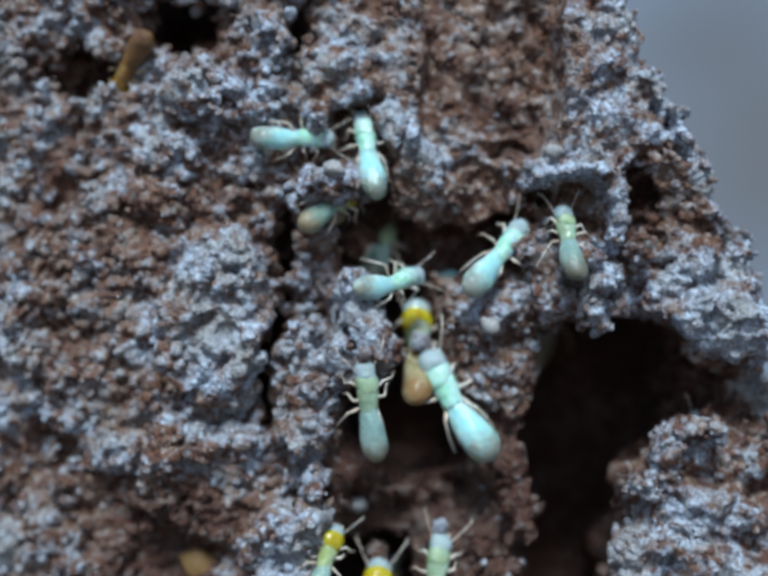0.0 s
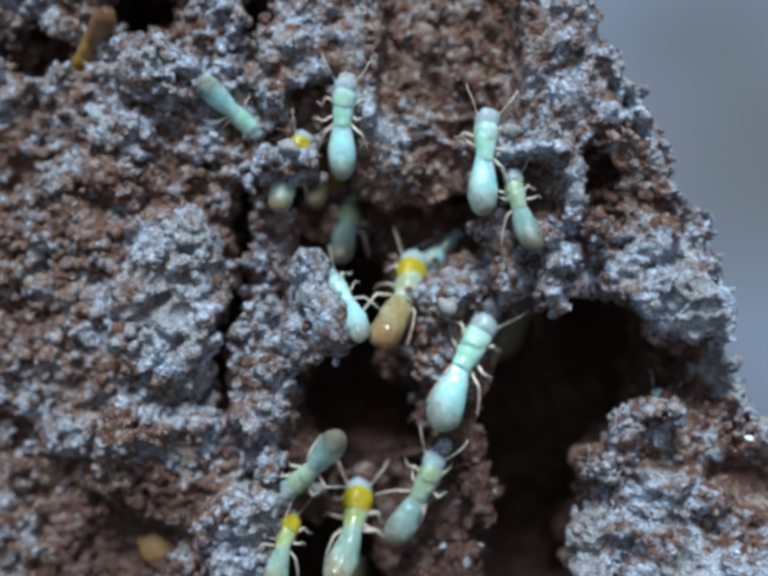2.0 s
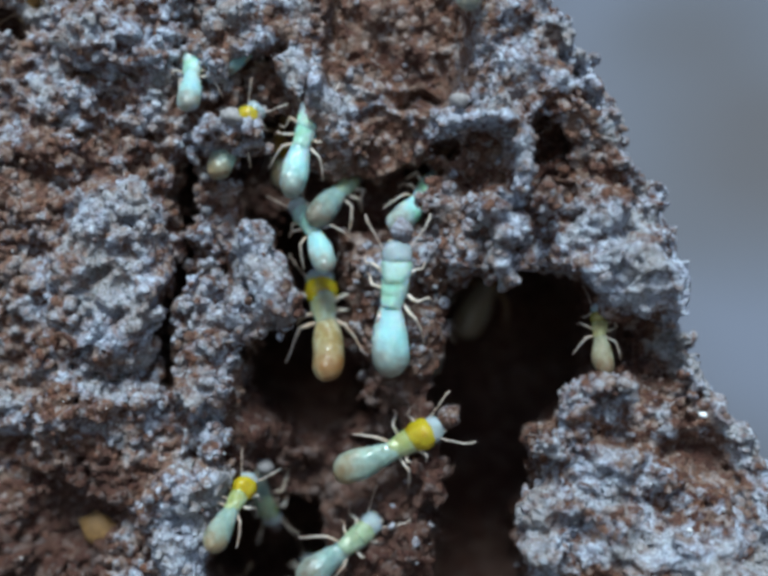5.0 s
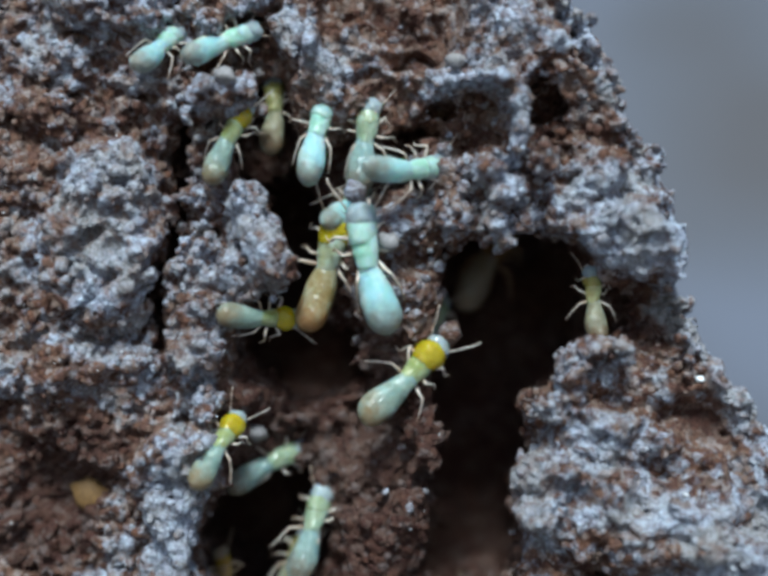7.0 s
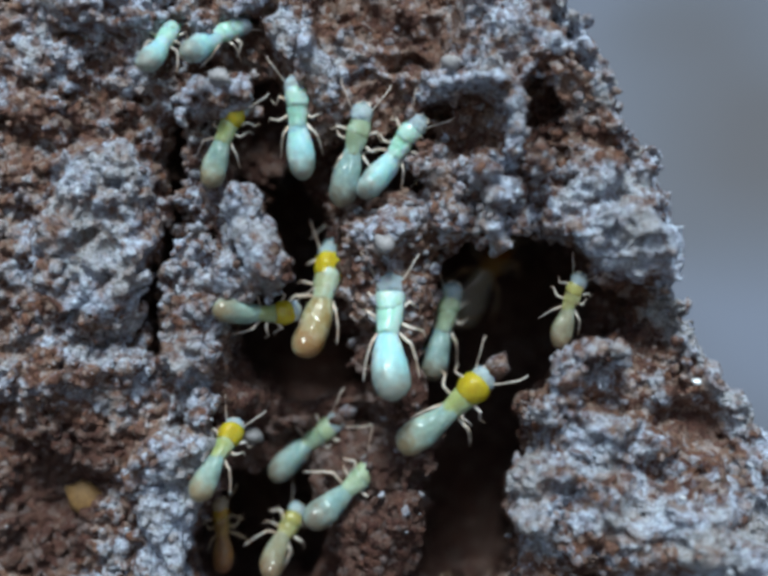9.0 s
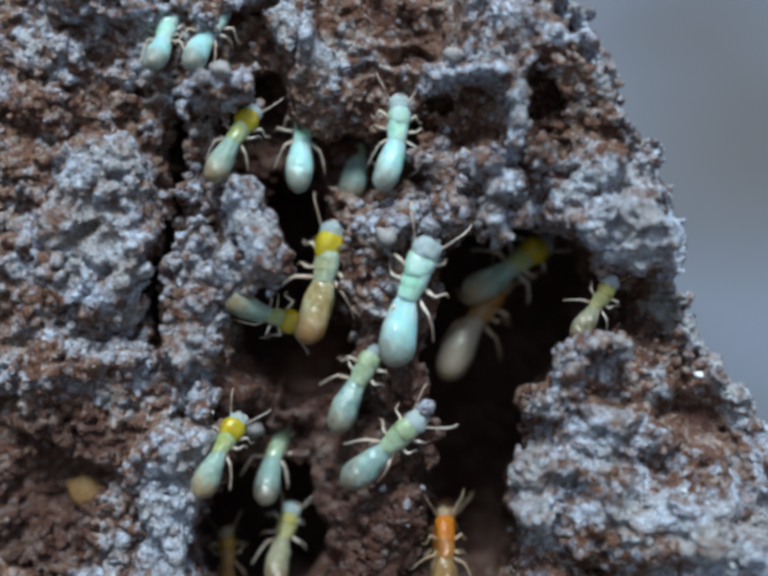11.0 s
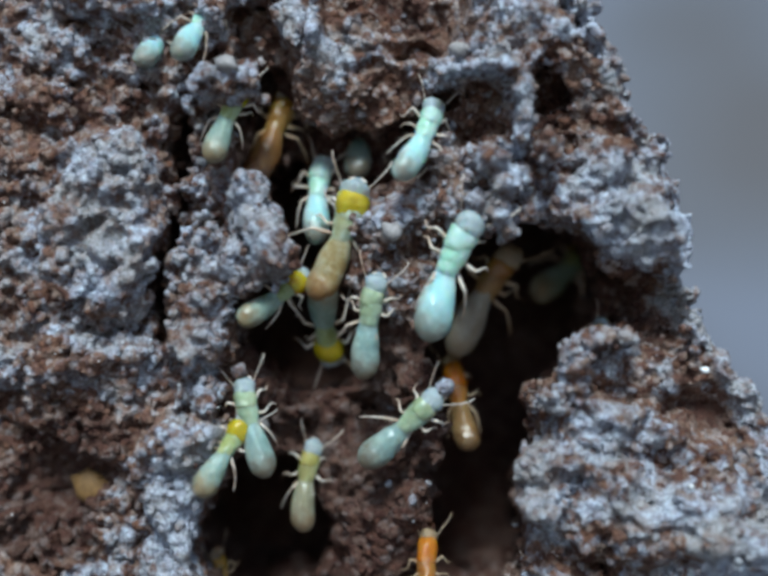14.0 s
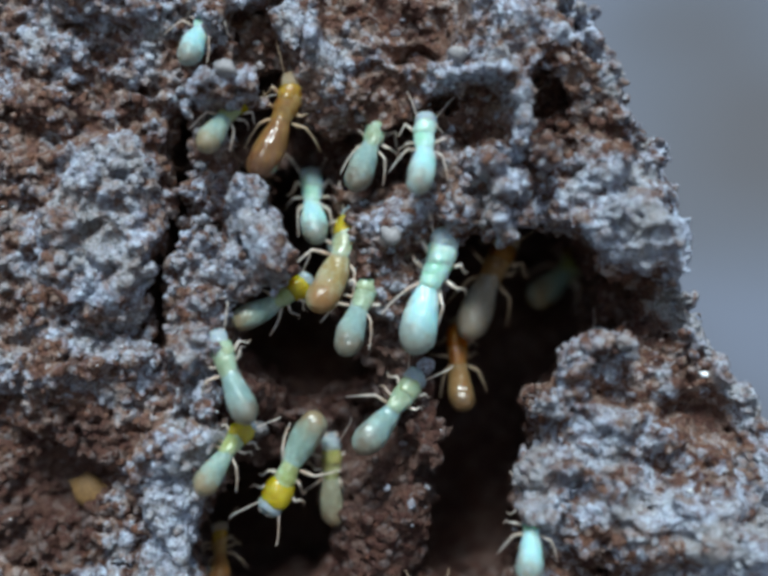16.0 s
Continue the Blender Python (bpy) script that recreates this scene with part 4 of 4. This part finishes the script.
    go(make_termite('G', 'milky greenish-white termite worker with a dark gut', -0.30), 0.88, [
        (0, -4.44, -1.74, -1.23, 94, 0), (0.5, -4.53, -1.31, -1.43, 99, 6), (1, -4.39, -0.5, -2.52, 114, 23), (1.5, -4.1, -0.44, -3.84, 140, 20),
        (1.75, -4.46, -0.77, -3.91, 183, 23), (2, -4.83, -1.09, -3.98, 226, 26), (2.5, -5.34, -0.68, -5.55, 234, 41),
        (3, -5.23, -0.38, -5.85, 237, 44), (4, -4.95, -0.2, -5.88, 221, 47), (4.83, -5.16, 2.3, -6.4, 272, 43.33),
        (5.67, -5.02, 2.3, -6.55, 323, 39.67), (6.5, -4.91, 2.3, -6.68, 374, 36), (7, -4.65, 2.3, -6.67, 384, 27),
        (7.5, -3.92, 2.3, -6.67, 381, 34), (8, -4.14, 2.3, -6.48, 387, 38), (8.5, -3.94, 2.3, -6.28, 389, 41), (9, -2.99, 2.3, -5.82, 399, 0),
        (11.5, -4.67, 2.3, -6.73, 443, 42), (12, -4.82, 2.3, -6.21, 448, 40), (12.5, -4.82, 2.3, -6.24, 445, 36),
        (13, -4.83, -0.2, -5.73, 466, 37), (13.5, -4.8, -0.21, -5.29, 444, 23), (14, -4.98, -0.49, -5.19, 464, 15),
        (14.5, -5.37, -1.22, -4.29, 484, 0), (15, -5.22, -1.23, -3.73, 476, 0), (15.5, -5.06, -0.81, -3.51, 469, 18),
        (16, -5.57, -1.41, -3.11, 471, 22),
    ], 0.3)
    go(make_termite('Y', 'cream termite worker with a bright yellow head', -0.12), 0.80, [
        (0, -6.2, -0.9, -7.2, 74, 31), (0.5, -6.22, -0.9, -7.36, 73, 33), (1, -6.25, -0.9, -7.3, 75, 40), (2, -6.11, -0.9, -7.18, 75, 42),
        (2.5, -6.15, -0.9, -7, 72, 42), (3, -6.07, -0.9, -6.97, 61, 42), (3.5, -5.93, -0.9, -6.82, 61, 39), (4, -5.78, -0.9, -6.86, 60, 41),
        (6.5, -6.17, -0.9, -5.67, 60, 35), (7, -6.11, -0.9, -5.58, 59, 33), (7.5, -6.05, -0.9, -5.62, 57, 32), (8.5, -5.93, -0.9, -5.83, 62, 28),
        (9, -5.94, -0.9, -5.82, 62, 31), (11.5, -5.92, -0.9, -5.92, 64, 27), (13, -5.95, -0.9, -5.89, 64, 25), (13.5, -5.91, -0.9, -6, 63, 27),
        (14, -5.95, -0.9, -6.12, 57, 25), (15, -5.85, -0.9, -5.96, 54, 31), (16, -5.86, -0.9, -5.96, 55, 33),
    ])
    go(make_termite('G', 'milky greenish-white termite worker with a dark gut', 0.24), 0.92, [
        (0, -1.93, -0.3, -8.03, 84, 20), (1, -2.01, -0.3, -7.15, 77, 41), (1.5, -2.04, -0.3, -6.33, 77, 26), (2, -1.01, -0.3, -5.4, 63, 4),
        (2.5, -0.05, -0.34, -5.39, 43, 0), (3, 0.15, -0.46, -5.46, 40, 0), (3.5, -0.29, -0.34, -6.85, 35, 16), (4, -1.05, -0.3, -7.46, 35, 19),
        (6.5, -2.58, 1.6, -9.32, 53, 39), (7, -2.85, 1.6, -9.16, 77, 32), (7.5, -2.6, 1.6, -8.62, 77, 33), (8, -2.05, 1.6, -7.64, 72, 24),
        (8.5, -2.01, 1.6, -7.48, 71, 34), (9, -1.37, 1, -7.41, 41, 31), (11.5, 0.07, -0.3, -5.72, 47, 0), (12, -0.59, -0.3, -6.13, 50, 25),
        (12.5, -0.68, -0.3, -7.25, 28, 8), (13, -0.23, -0.3, -6.22, 40, 15), (13.5, -0.05, -0.3, -5.33, 51, 8), (14, 0.49, -0.3, -5.28, 45, 0),
        (14.5, 0.18, -0.3, -4.83, 49, 19), (15, 0.16, -0.3, -4.84, 51, 28), (15.5, 0.29, -0.3, -4.8, 47, 29), (16, 0.16, -0.3, -4.47, 52, 23),
    ], 0.34)
    go(make_termite('Y', 'cream termite worker with a bright yellow head', 0.30), 1.04, [
        (0, -4.19, 0, -9.24, 90, 41), (0.5, -3.85, 0, -8.88, 86, 43), (1, -3.93, 0, -7.22, 84, 41), (1.5, -4.01, 0, -7, 82, 43),
        (2, -3.53, 0, -6.76, 77, 37), (2.5, -2.85, 0, -5.51, 78, 0), (3, -2.14, 0, -5.63, 64, 23), (3.5, -1.51, 0, -4.92, 47, 20),
        (4, -1.11, 0, -4.46, 40, 12), (6.5, 0.9, 0, -4.6, 15, 7), (7, 0.7, 0, -3.23, 46, 20), (7.5, 0.79, 0, -3, 47, 16), (8, 1.74, 0, -3.4, 40, 0),
        (8.5, 0.9, -0, -3.19, 71, 29), (9, 2.38, -0.01, -4.3, 43, 0), (10.2, 4.6, 2.6, -0.9, 39, 14), (11.3, 4.97, 3, 0.93, 35, 22), (11.8, 4.97, 3, 0.35, 20, 20), (12.3, 5.48, 3.2, 0.35, 14, 24),
        (12.8, 6.65, 3.8, 0.85, 25, 30), (13.4, 7.54, 5.6, 0.68, 40, 36), (16, 7.47, 6.4, 0.59, 45, 36),
    ], 0.45)
    go(make_termite('B', 'brown-headed termite with a pale abdomen in the dark cave', -0.24), 1.15, [
        (0, 3.46, 6.57, 1.72, 59, 0), (8.5, 4.4, 6.2, 1.1, 56, 19), (10.4, 3.69, 4.6, -1, 55, 8), (11.5, 3.54, 2.6, -1.54, 56, 10),
        (12, 3.67, 2.6, -1.61, 48, 10), (12.5, 3.86, 2.6, -1.61, 42, 8), (13, 3.54, 2.6, -1.19, 52, 18), (13.5, 3.5, 2.6, -0.85, 52, 12),
        (14, 3.61, 2.6, -0.54, 58, 8), (14.5, 3.73, 2.6, -0.23, 60, 14), (15, 3.86, 2.6, 0.19, 66, 18), (15.5, 3.86, 2.6, 0.35, 66, 14),
        (16, 3.92, 2.6, 0.25, 62, 20),
    ])
    go(make_termite('P', 'greenish-cream termite worker, skin coloured dim as in shade', -0.24), 0.68, [
        (0, 8.26, 0.6, -2.77, 70, 32), (2.5, 8.19, 0.2, -2.37, 79, 39), (3, 7.83, -0.4, -1.64, 81, 41), (3.5, 7.84, -0.4, -1.36, 79, 38),
        (4, 7.75, -0.4, -0.78, 85, 37), (6.5, 7.66, -0.4, -0.14, 88, 20), (7, 7.6, -0.4, -0.34, 90, 18), (7.5, 7.51, -0.4, -0.28, 89, 19),
        (8, 7.06, -0.4, -0.3, 81, 10), (8.5, 6.81, -0.4, -0.6, 73, 0), (9, 6.78, -0.4, -0.5, 72, 0), (11.5, 7.84, -0.4, -0.72, 52, 0),
        (12, 7.91, -0.4, -0.75, 49, 0), (12.5, 8.02, -0.4, -0.87, 46, 16), (13, 7.99, -0.4, -0.89, 46, 16), (13.5, 7.68, -0.1, -1.36, 45, 34),
        (14, 7.7, 1.1, -2.36, 59, 34), (16, 7.74, 1.6, -2.6, 63, 35),
    ])
    go(make_termite('Y', 'cream termite worker with a bright yellow head', 0.36), 0.80, [
        (0, -7.65, 5.7, -1.01, 18, 48), (4, -8.76, 4.7, -1.62, 18, 48), (5.6, -8, 3.7, -0.85, 9, 48), (6.5, -4.6, 0.01, -0.93, 10, 43),
        (7, -4.66, -0.3, -0.87, 0, 37), (7.5, -4.56, -0.3, -0.6, -2, 33), (8, -4.63, -0.3, -0.63, 4, 30), (8.5, -4.54, -0.3, -0.47, 4, 27),
        (9, -4.55, -0.3, -0.6, 0, 31), (11.5, -4.34, 0.2, -0.89, -18, 37), (12, -4.31, 0.2, -0.87, 0, 38), (12.5, -4.1, 0.2, -0.94, 31, 28),
        (13, -3.98, 0.2, -0.82, 45, 28), (13.5, -4.1, 0.2, -0.61, 26, 35), (14, -4.18, 0.2, -0.51, 41, 29), (14.5, -4.27, 0.2, -0.25, 31, 28),
        (15, -4.24, 0.2, -0.3, 26, 25), (15.5, -4.25, 0.2, -0.25, 39, 19), (16, -4.18, 0.2, -0.53, 34, 15),
    ])
    go(make_termite('W', 'pale bluish-white termite worker walking on nest earth', 0.12), 0.80, [
        (0, -7.33, -0.5, 9.04, 5, 26), (0.5, -7.15, -0.5, 9.36, 14, 24), (1, -7.46, -0.5, 9.45, -35, 41), (1.5, -8.06, -0.5, 9, -29, 35),
        (2, -8.01, -0.5, 9.38, -41, 31), (2.25, -7.88, -0.5, 9.3, 11, 32.5), (2.5, -7.76, -0.5, 9.21, 63, 34), (3, -7.87, -0.5, 9.5, 79, 36),
        (3.25, -7.67, -0.5, 9.21, 123.5, 38), (3.5, -7.47, -0.5, 8.92, 168, 40), (4, -6.95, -0.5, 9.45, 128, 38), (5.25, -7.47, -0.5, 9.35, 89, 41),
        (6.5, -8, -0.5, 9.25, 50, 44), (7, -8.27, -0.5, 9.01, 62, 48), (7.5, -8.07, -0.5, 9.15, 63, 45), (8, -7.88, -0.5, 9.25, 62, 42),
        (8.5, -7.84, -0.5, 9.2, 61, 45), (9, -8, -0.5, 9.2, 73, 46), (11.5, -8, -0.5, 9.04, 87, 46), (12.5, -8.11, -0.5, 9.03, 87, 47),
        (13.5, -8.08, -0.5, 8.9, 78, 48), (14, -8.55, 0.1, 9.05, 79, 46), (14.5, -8.84, 1, 9.71, 85, 40), (16, -8.9, 1.5, 10.28, 85, 39),
    ])
    go(make_termite('W', 'pale bluish-white termite worker walking on nest earth', -0.12), 0.80, [
        (0, -5.02, 2.1, 13.01, 49, 42), (4, -5.37, 1.6, 11.74, 45, 45), (6.5, -5.85, -0.4, 9.35, 27, 18), (7, -6.01, -0.4, 9.22, 27, 30),
        (7.5, -6, -0.4, 9.11, 40, 30), (8, -6.02, -0.4, 9.14, 44, 33), (8.5, -6.05, -0.4, 9.18, 45, 34), (9, -6.07, -0.4, 9.46, 39, 38),
        (11.5, -6.46, -0.4, 9.19, 69, 35), (12, -6.46, -0.4, 9.23, 69, 36), (12.5, -6.57, -0.4, 9.14, 70, 42), (13, -6.64, -0.4, 9.29, 72, 44),
        (14, -6.97, -0.4, 9.38, 63, 33), (16, -6.84, -0.4, 9.39, 72, 34),
    ])
    go(make_termite('Y', 'cream termite worker with a bright yellow head', -0.30), 0.80, [
        (0, -5.94, -0.6, 6.43, 34, 41), (0.5, -6, -0.6, 6.25, 40, 41), (1, -5.98, -0.6, 6.43, 43, 36), (2, -5.8, -0.6, 7.01, 69, 19),
        (3, -5.77, -0.6, 7.33, 58, 26), (3.5, -5.86, -0.6, 7.44, 60, 0), (4, -5.77, -0.6, 7.48, 62, 19), (6.5, -5.84, -0.6, 5.79, 59, 20),
        (7, -5.8, -0.6, 5.55, 63, 8), (8, -5.81, -0.6, 5.62, 66, 13), (9, -5.8, -0.6, 5.58, 68, 0), (11.5, -5.47, -0.53, 5.31, 58, 22),
        (12, -5.54, -0.6, 5.66, 64, 15), (12.5, -5.7, -0.6, 5.86, 66, 17), (13, -5.76, -0.6, 6.01, 63, 18), (13.5, -5.88, -0.6, 5.87, 67, 26),
        (14, -5.91, -0.6, 5.92, 67, 18), (15, -5.99, -0.6, 6.12, 59, 37), (16, -5.96, -0.6, 6.11, 58, 38),
    ])
    go(make_termite('A', 'amber-brown translucent termite in a gallery', 0.36), 0.80, [
        (0, -13.82, 0.6, 12.09, -123, 32), (0.5, -13.67, 0.6, 11.94, -129, 36), (1, -13.51, 0.6, 11.98, -129, 36),
        (1.5, -13.62, 0.6, 11.99, -126, 33), (2, -13.56, 0.6, 12.19, -126, 33), (2.5, -13.36, 0.6, 12.85, -132, 39),
        (3, -13.44, 0.6, 13.37, -129, 37), (4, -13.37, 0.6, 13.12, -129, 37), (6.5, -13.37, 0.6, 13.04, -129, 37), (16, -13.73, 0.6, 13.15, -129, 38),
    ])
    go(make_termite('A', 'amber-brown translucent termite in a gallery', 0.12), 1.05, [
        (0, -4.16, 3.6, 8.01, -100, 35), (4, -3.99, 2.17, 8.38, -99, 34), (9, -4.65, 4.85, 7.2, -101, 42), (12.5, -4.68, 5.2, 6.9, -107, 41),
        (13, -4.46, 3.94, 7.42, -102, 46), (13.17, -4.46, 3.56, 6.92, -43.33, 42.67), (13.33, -4.47, 3.18, 6.42, 15.33, 39.33),
        (13.5, -4.47, 2.8, 5.92, 74, 36), (14, -4.48, 2.2, 5.84, 73, 24), (14.5, -4.25, 2.15, 6.01, 68, 22), (15, -4.33, 1.88, 6.04, 67, 26),
        (15.5, -4.23, 1.15, 6.23, 73, 20), (16, -3.99, 0.07, 6.04, 71, 15),
    ])
    go(make_termite('G', 'milky greenish-white termite worker with a dark gut', -0.12), 0.90, [
        (0, 0.29, 3.22, -2.01, 79, 46), (4, 1.45, 2.92, -0.12, 78, 47), (7, 1.83, 3.56, -1.37, 68, 45), (8, 2.06, 1.7, -1.06, 74, 29),
        (8.5, 2.33, 1.7, -1.08, 70, 31), (9, 2.32, 1.7, -1.35, 74, 7), (11.5, -1.42, 0.7, -3.79, 59, 19), (12, -1.23, 0.63, -3.45, 63, 26),
        (12.5, -1.01, 0.32, -2.99, 85, 31), (13, -0.64, -0.28, -2.04, 85, 12), (13.5, -0.72, -0.34, -1.81, 85, 0), (14, -0.75, -0.39, -1.51, 82, 0),
        (14.5, -0.61, -0.45, -1.16, 86, 0), (15, -0.81, -0.38, -1.44, 79, 17), (15.5, -0.85, -0.4, -1.01, 80, 19), (16, -1.07, -0.31, -0.8, 69, 37),
    ])
    go(make_termite('P', 'greenish-cream termite worker, skin coloured dim as in shade', -0.36), 0.83, [
        (0, -3.81, 4.9, -10.04, 82, 27), (6.5, -3.75, 3.9, -11.14, 66, 45), (9, -3.86, 1.9, -9.35, 58, 48), (11.5, -4, 2.7, -9.99, 76, 39),
        (12.5, -3.76, 1.9, -9.38, 77, 36), (13, -3.11, 1.9, -8.45, 73, 20), (13.5, -3.26, 1.9, -8.46, 79, 19), (14, -3.21, 1.9, -7.67, 79, 14),
        (14.5, -3.11, 1.9, -7.44, 79, 23), (15, -2.95, 1.9, -7.63, 72, 29), (15.5, -2.49, 1.9, -7.51, 72, 0), (16, -2.18, 1.9, -7.38, 87, 0),
    ])
    go(make_termite('Y', 'cream termite worker with a bright yellow head', 0.24), 1.00, [
        (0, -7.82, 4.8, -8.52, 90, 48), (4, -7.86, 4.1, -6.86, 90, 48), (9, -7.99, 4.24, -6.5, 90, 48), (12.3, -7.94, 4.13, -6.38, 96, 48),
        (12.53, -6.8, 4.62, -4.87, 151.67, 48), (12.77, -5.67, 5.11, -3.37, 207.33, 48), (13, -4.53, 5.6, -1.86, 263, 48),
        (13.5, -2.46, 1.6, -1, 267, 48), (14, -2.45, 1.6, -1.45, 276, 42), (14.5, -2.88, 1.6, -2.31, 258, 41), (15, -2.96, 1.32, -2.42, 253, 33),
        (15.5, -2.83, 0.58, -4.81, 245, 0), (16, -3.53, 0.59, -6.42, 246, 0),
    ])
    go(make_termite('S', 'soldier termite with a long orange head', 0.12), 0.80, [
        (0, 1.16, -0.9, -13.04, 90, 29), (9, 2.74, -0.9, -12.74, 86, 35), (11.3, 2.28, 0.2, -9.66, 87, 37), (11.5, 2.28, 0.2, -9.57, 87, 37),
        (12, 2.28, 0.2, -9.64, 87, 37), (12.5, 2.1, 0.2, -9.62, 90, 37), (13, 1.77, 0.2, -9.86, 88, 38), (13.5, 1.3, 0.07, -10.18, 89, 38),
        (14, 1.39, -0.27, -10.85, 89, 38), (14.5, 1.54, -0.42, -11.71, 90, 38), (16, 1.53, -1.64, -12.46, 90, 40),
    ])
    go(make_termite('S', 'soldier termite with a long orange head', -0.24), 0.88, [
        (0, 3.39, 4.4, -14.72, 73, 33), (9, 3.48, 3.9, -14.18, 85, 28), (11.5, 2.15, 2.4, -9.06, 85, 35), (12, 2.25, 2.4, -7.51, 85, 35),
        (12.5, 2.36, 2.4, -6.54, 111, 26), (13, 2.77, 2.4, -6.88, 85, 31), (13.5, 2.55, 2.4, -5.31, 108, 33), (14, 2.76, 2.4, -4.72, 97, 30),
        (14.5, 2.9, 2.4, -4.41, 90, 28), (15, 2.67, 2.4, -3.65, 97, 30), (15.5, 2.67, 2.4, -3.17, 92, 28), (16, 2.75, 2.4, -3.04, 90, 31),
    ])
    go(make_termite('A', 'amber-brown translucent termite in a gallery', 0.36), 0.68, [
        (0, -5.95, 3, -11.29, 95, 27), (7, -6.38, 3, -11.49, 99, 29), (8.5, -6.24, 2, -9.05, 101, 6), (9, -6.15, 2, -9.27, 98, 9),
        (11.5, -6.16, 3, -11.13, 94, 24), (14, -6.43, 2, -11.58, 101, 25), (14.5, -6.44, 2, -10.23, 118, 41), (15, -6.43, 2, -9.67, 99, 39),
        (16, -6.44, 2, -10.29, 103, 43),
    ])
    go(make_termite('W', 'pale bluish-white termite worker walking on nest earth', 0.12), 0.80, [
        (0, 5.5, -0.89, -11.76, 94, 29), (9, 5.9, -0.98, -12.18, 94, 35), (14, 5.54, -1.04, -11.86, 90, 36), (15, 5.37, -1.35, -9.91, 81, 38),
        (15.5, 4.99, -1.9, -8.77, 81, 39), (16, 5.01, -1.9, -8.65, 84, 38),
    ])
    go(make_termite('G', 'milky greenish-white termite worker with a dark gut', 0.00), 0.92, [
        (0, -3.96, 3.1, 5.02, 70, 42), (1.5, -3.84, 2.8, 5.43, 79, 44), (2, -3.77, 2.8, 5.07, 77, 44), (2.5, -4.16, 2.6, 4.9, 73, 47),
        (3, -3.58, 1.8, 4.75, 59, 44), (3.5, -3.61, 1.6, 4.5, 65, 43), (4, -3.2, 1.6, 4.66, 48, 43), (6.5, -0.95, 0.09, 5.65, 75, 34),
        (7, -0.8, 0.17, 5.54, 82, 19), (7.5, -1.01, 0.06, 5.92, 74, 22), (8, -1.02, 0.16, 5.59, 69, 0), (8.5, -1.02, 0.18, 5.05, 75, 0),
        (9, -1.09, 0.09, 5.22, 75, 0), (11.5, -0.98, 3.1, 5.07, 80, 36), (14, -1.13, 3.1, 5.68, 85, 43), (15, -1.02, 0.75, 5.65, 81, 42),
        (15.5, -0.7, 0.8, 5.35, 80, 36), (16, -0.69, 0.71, 5.24, 70, 31),
    ])


motions()
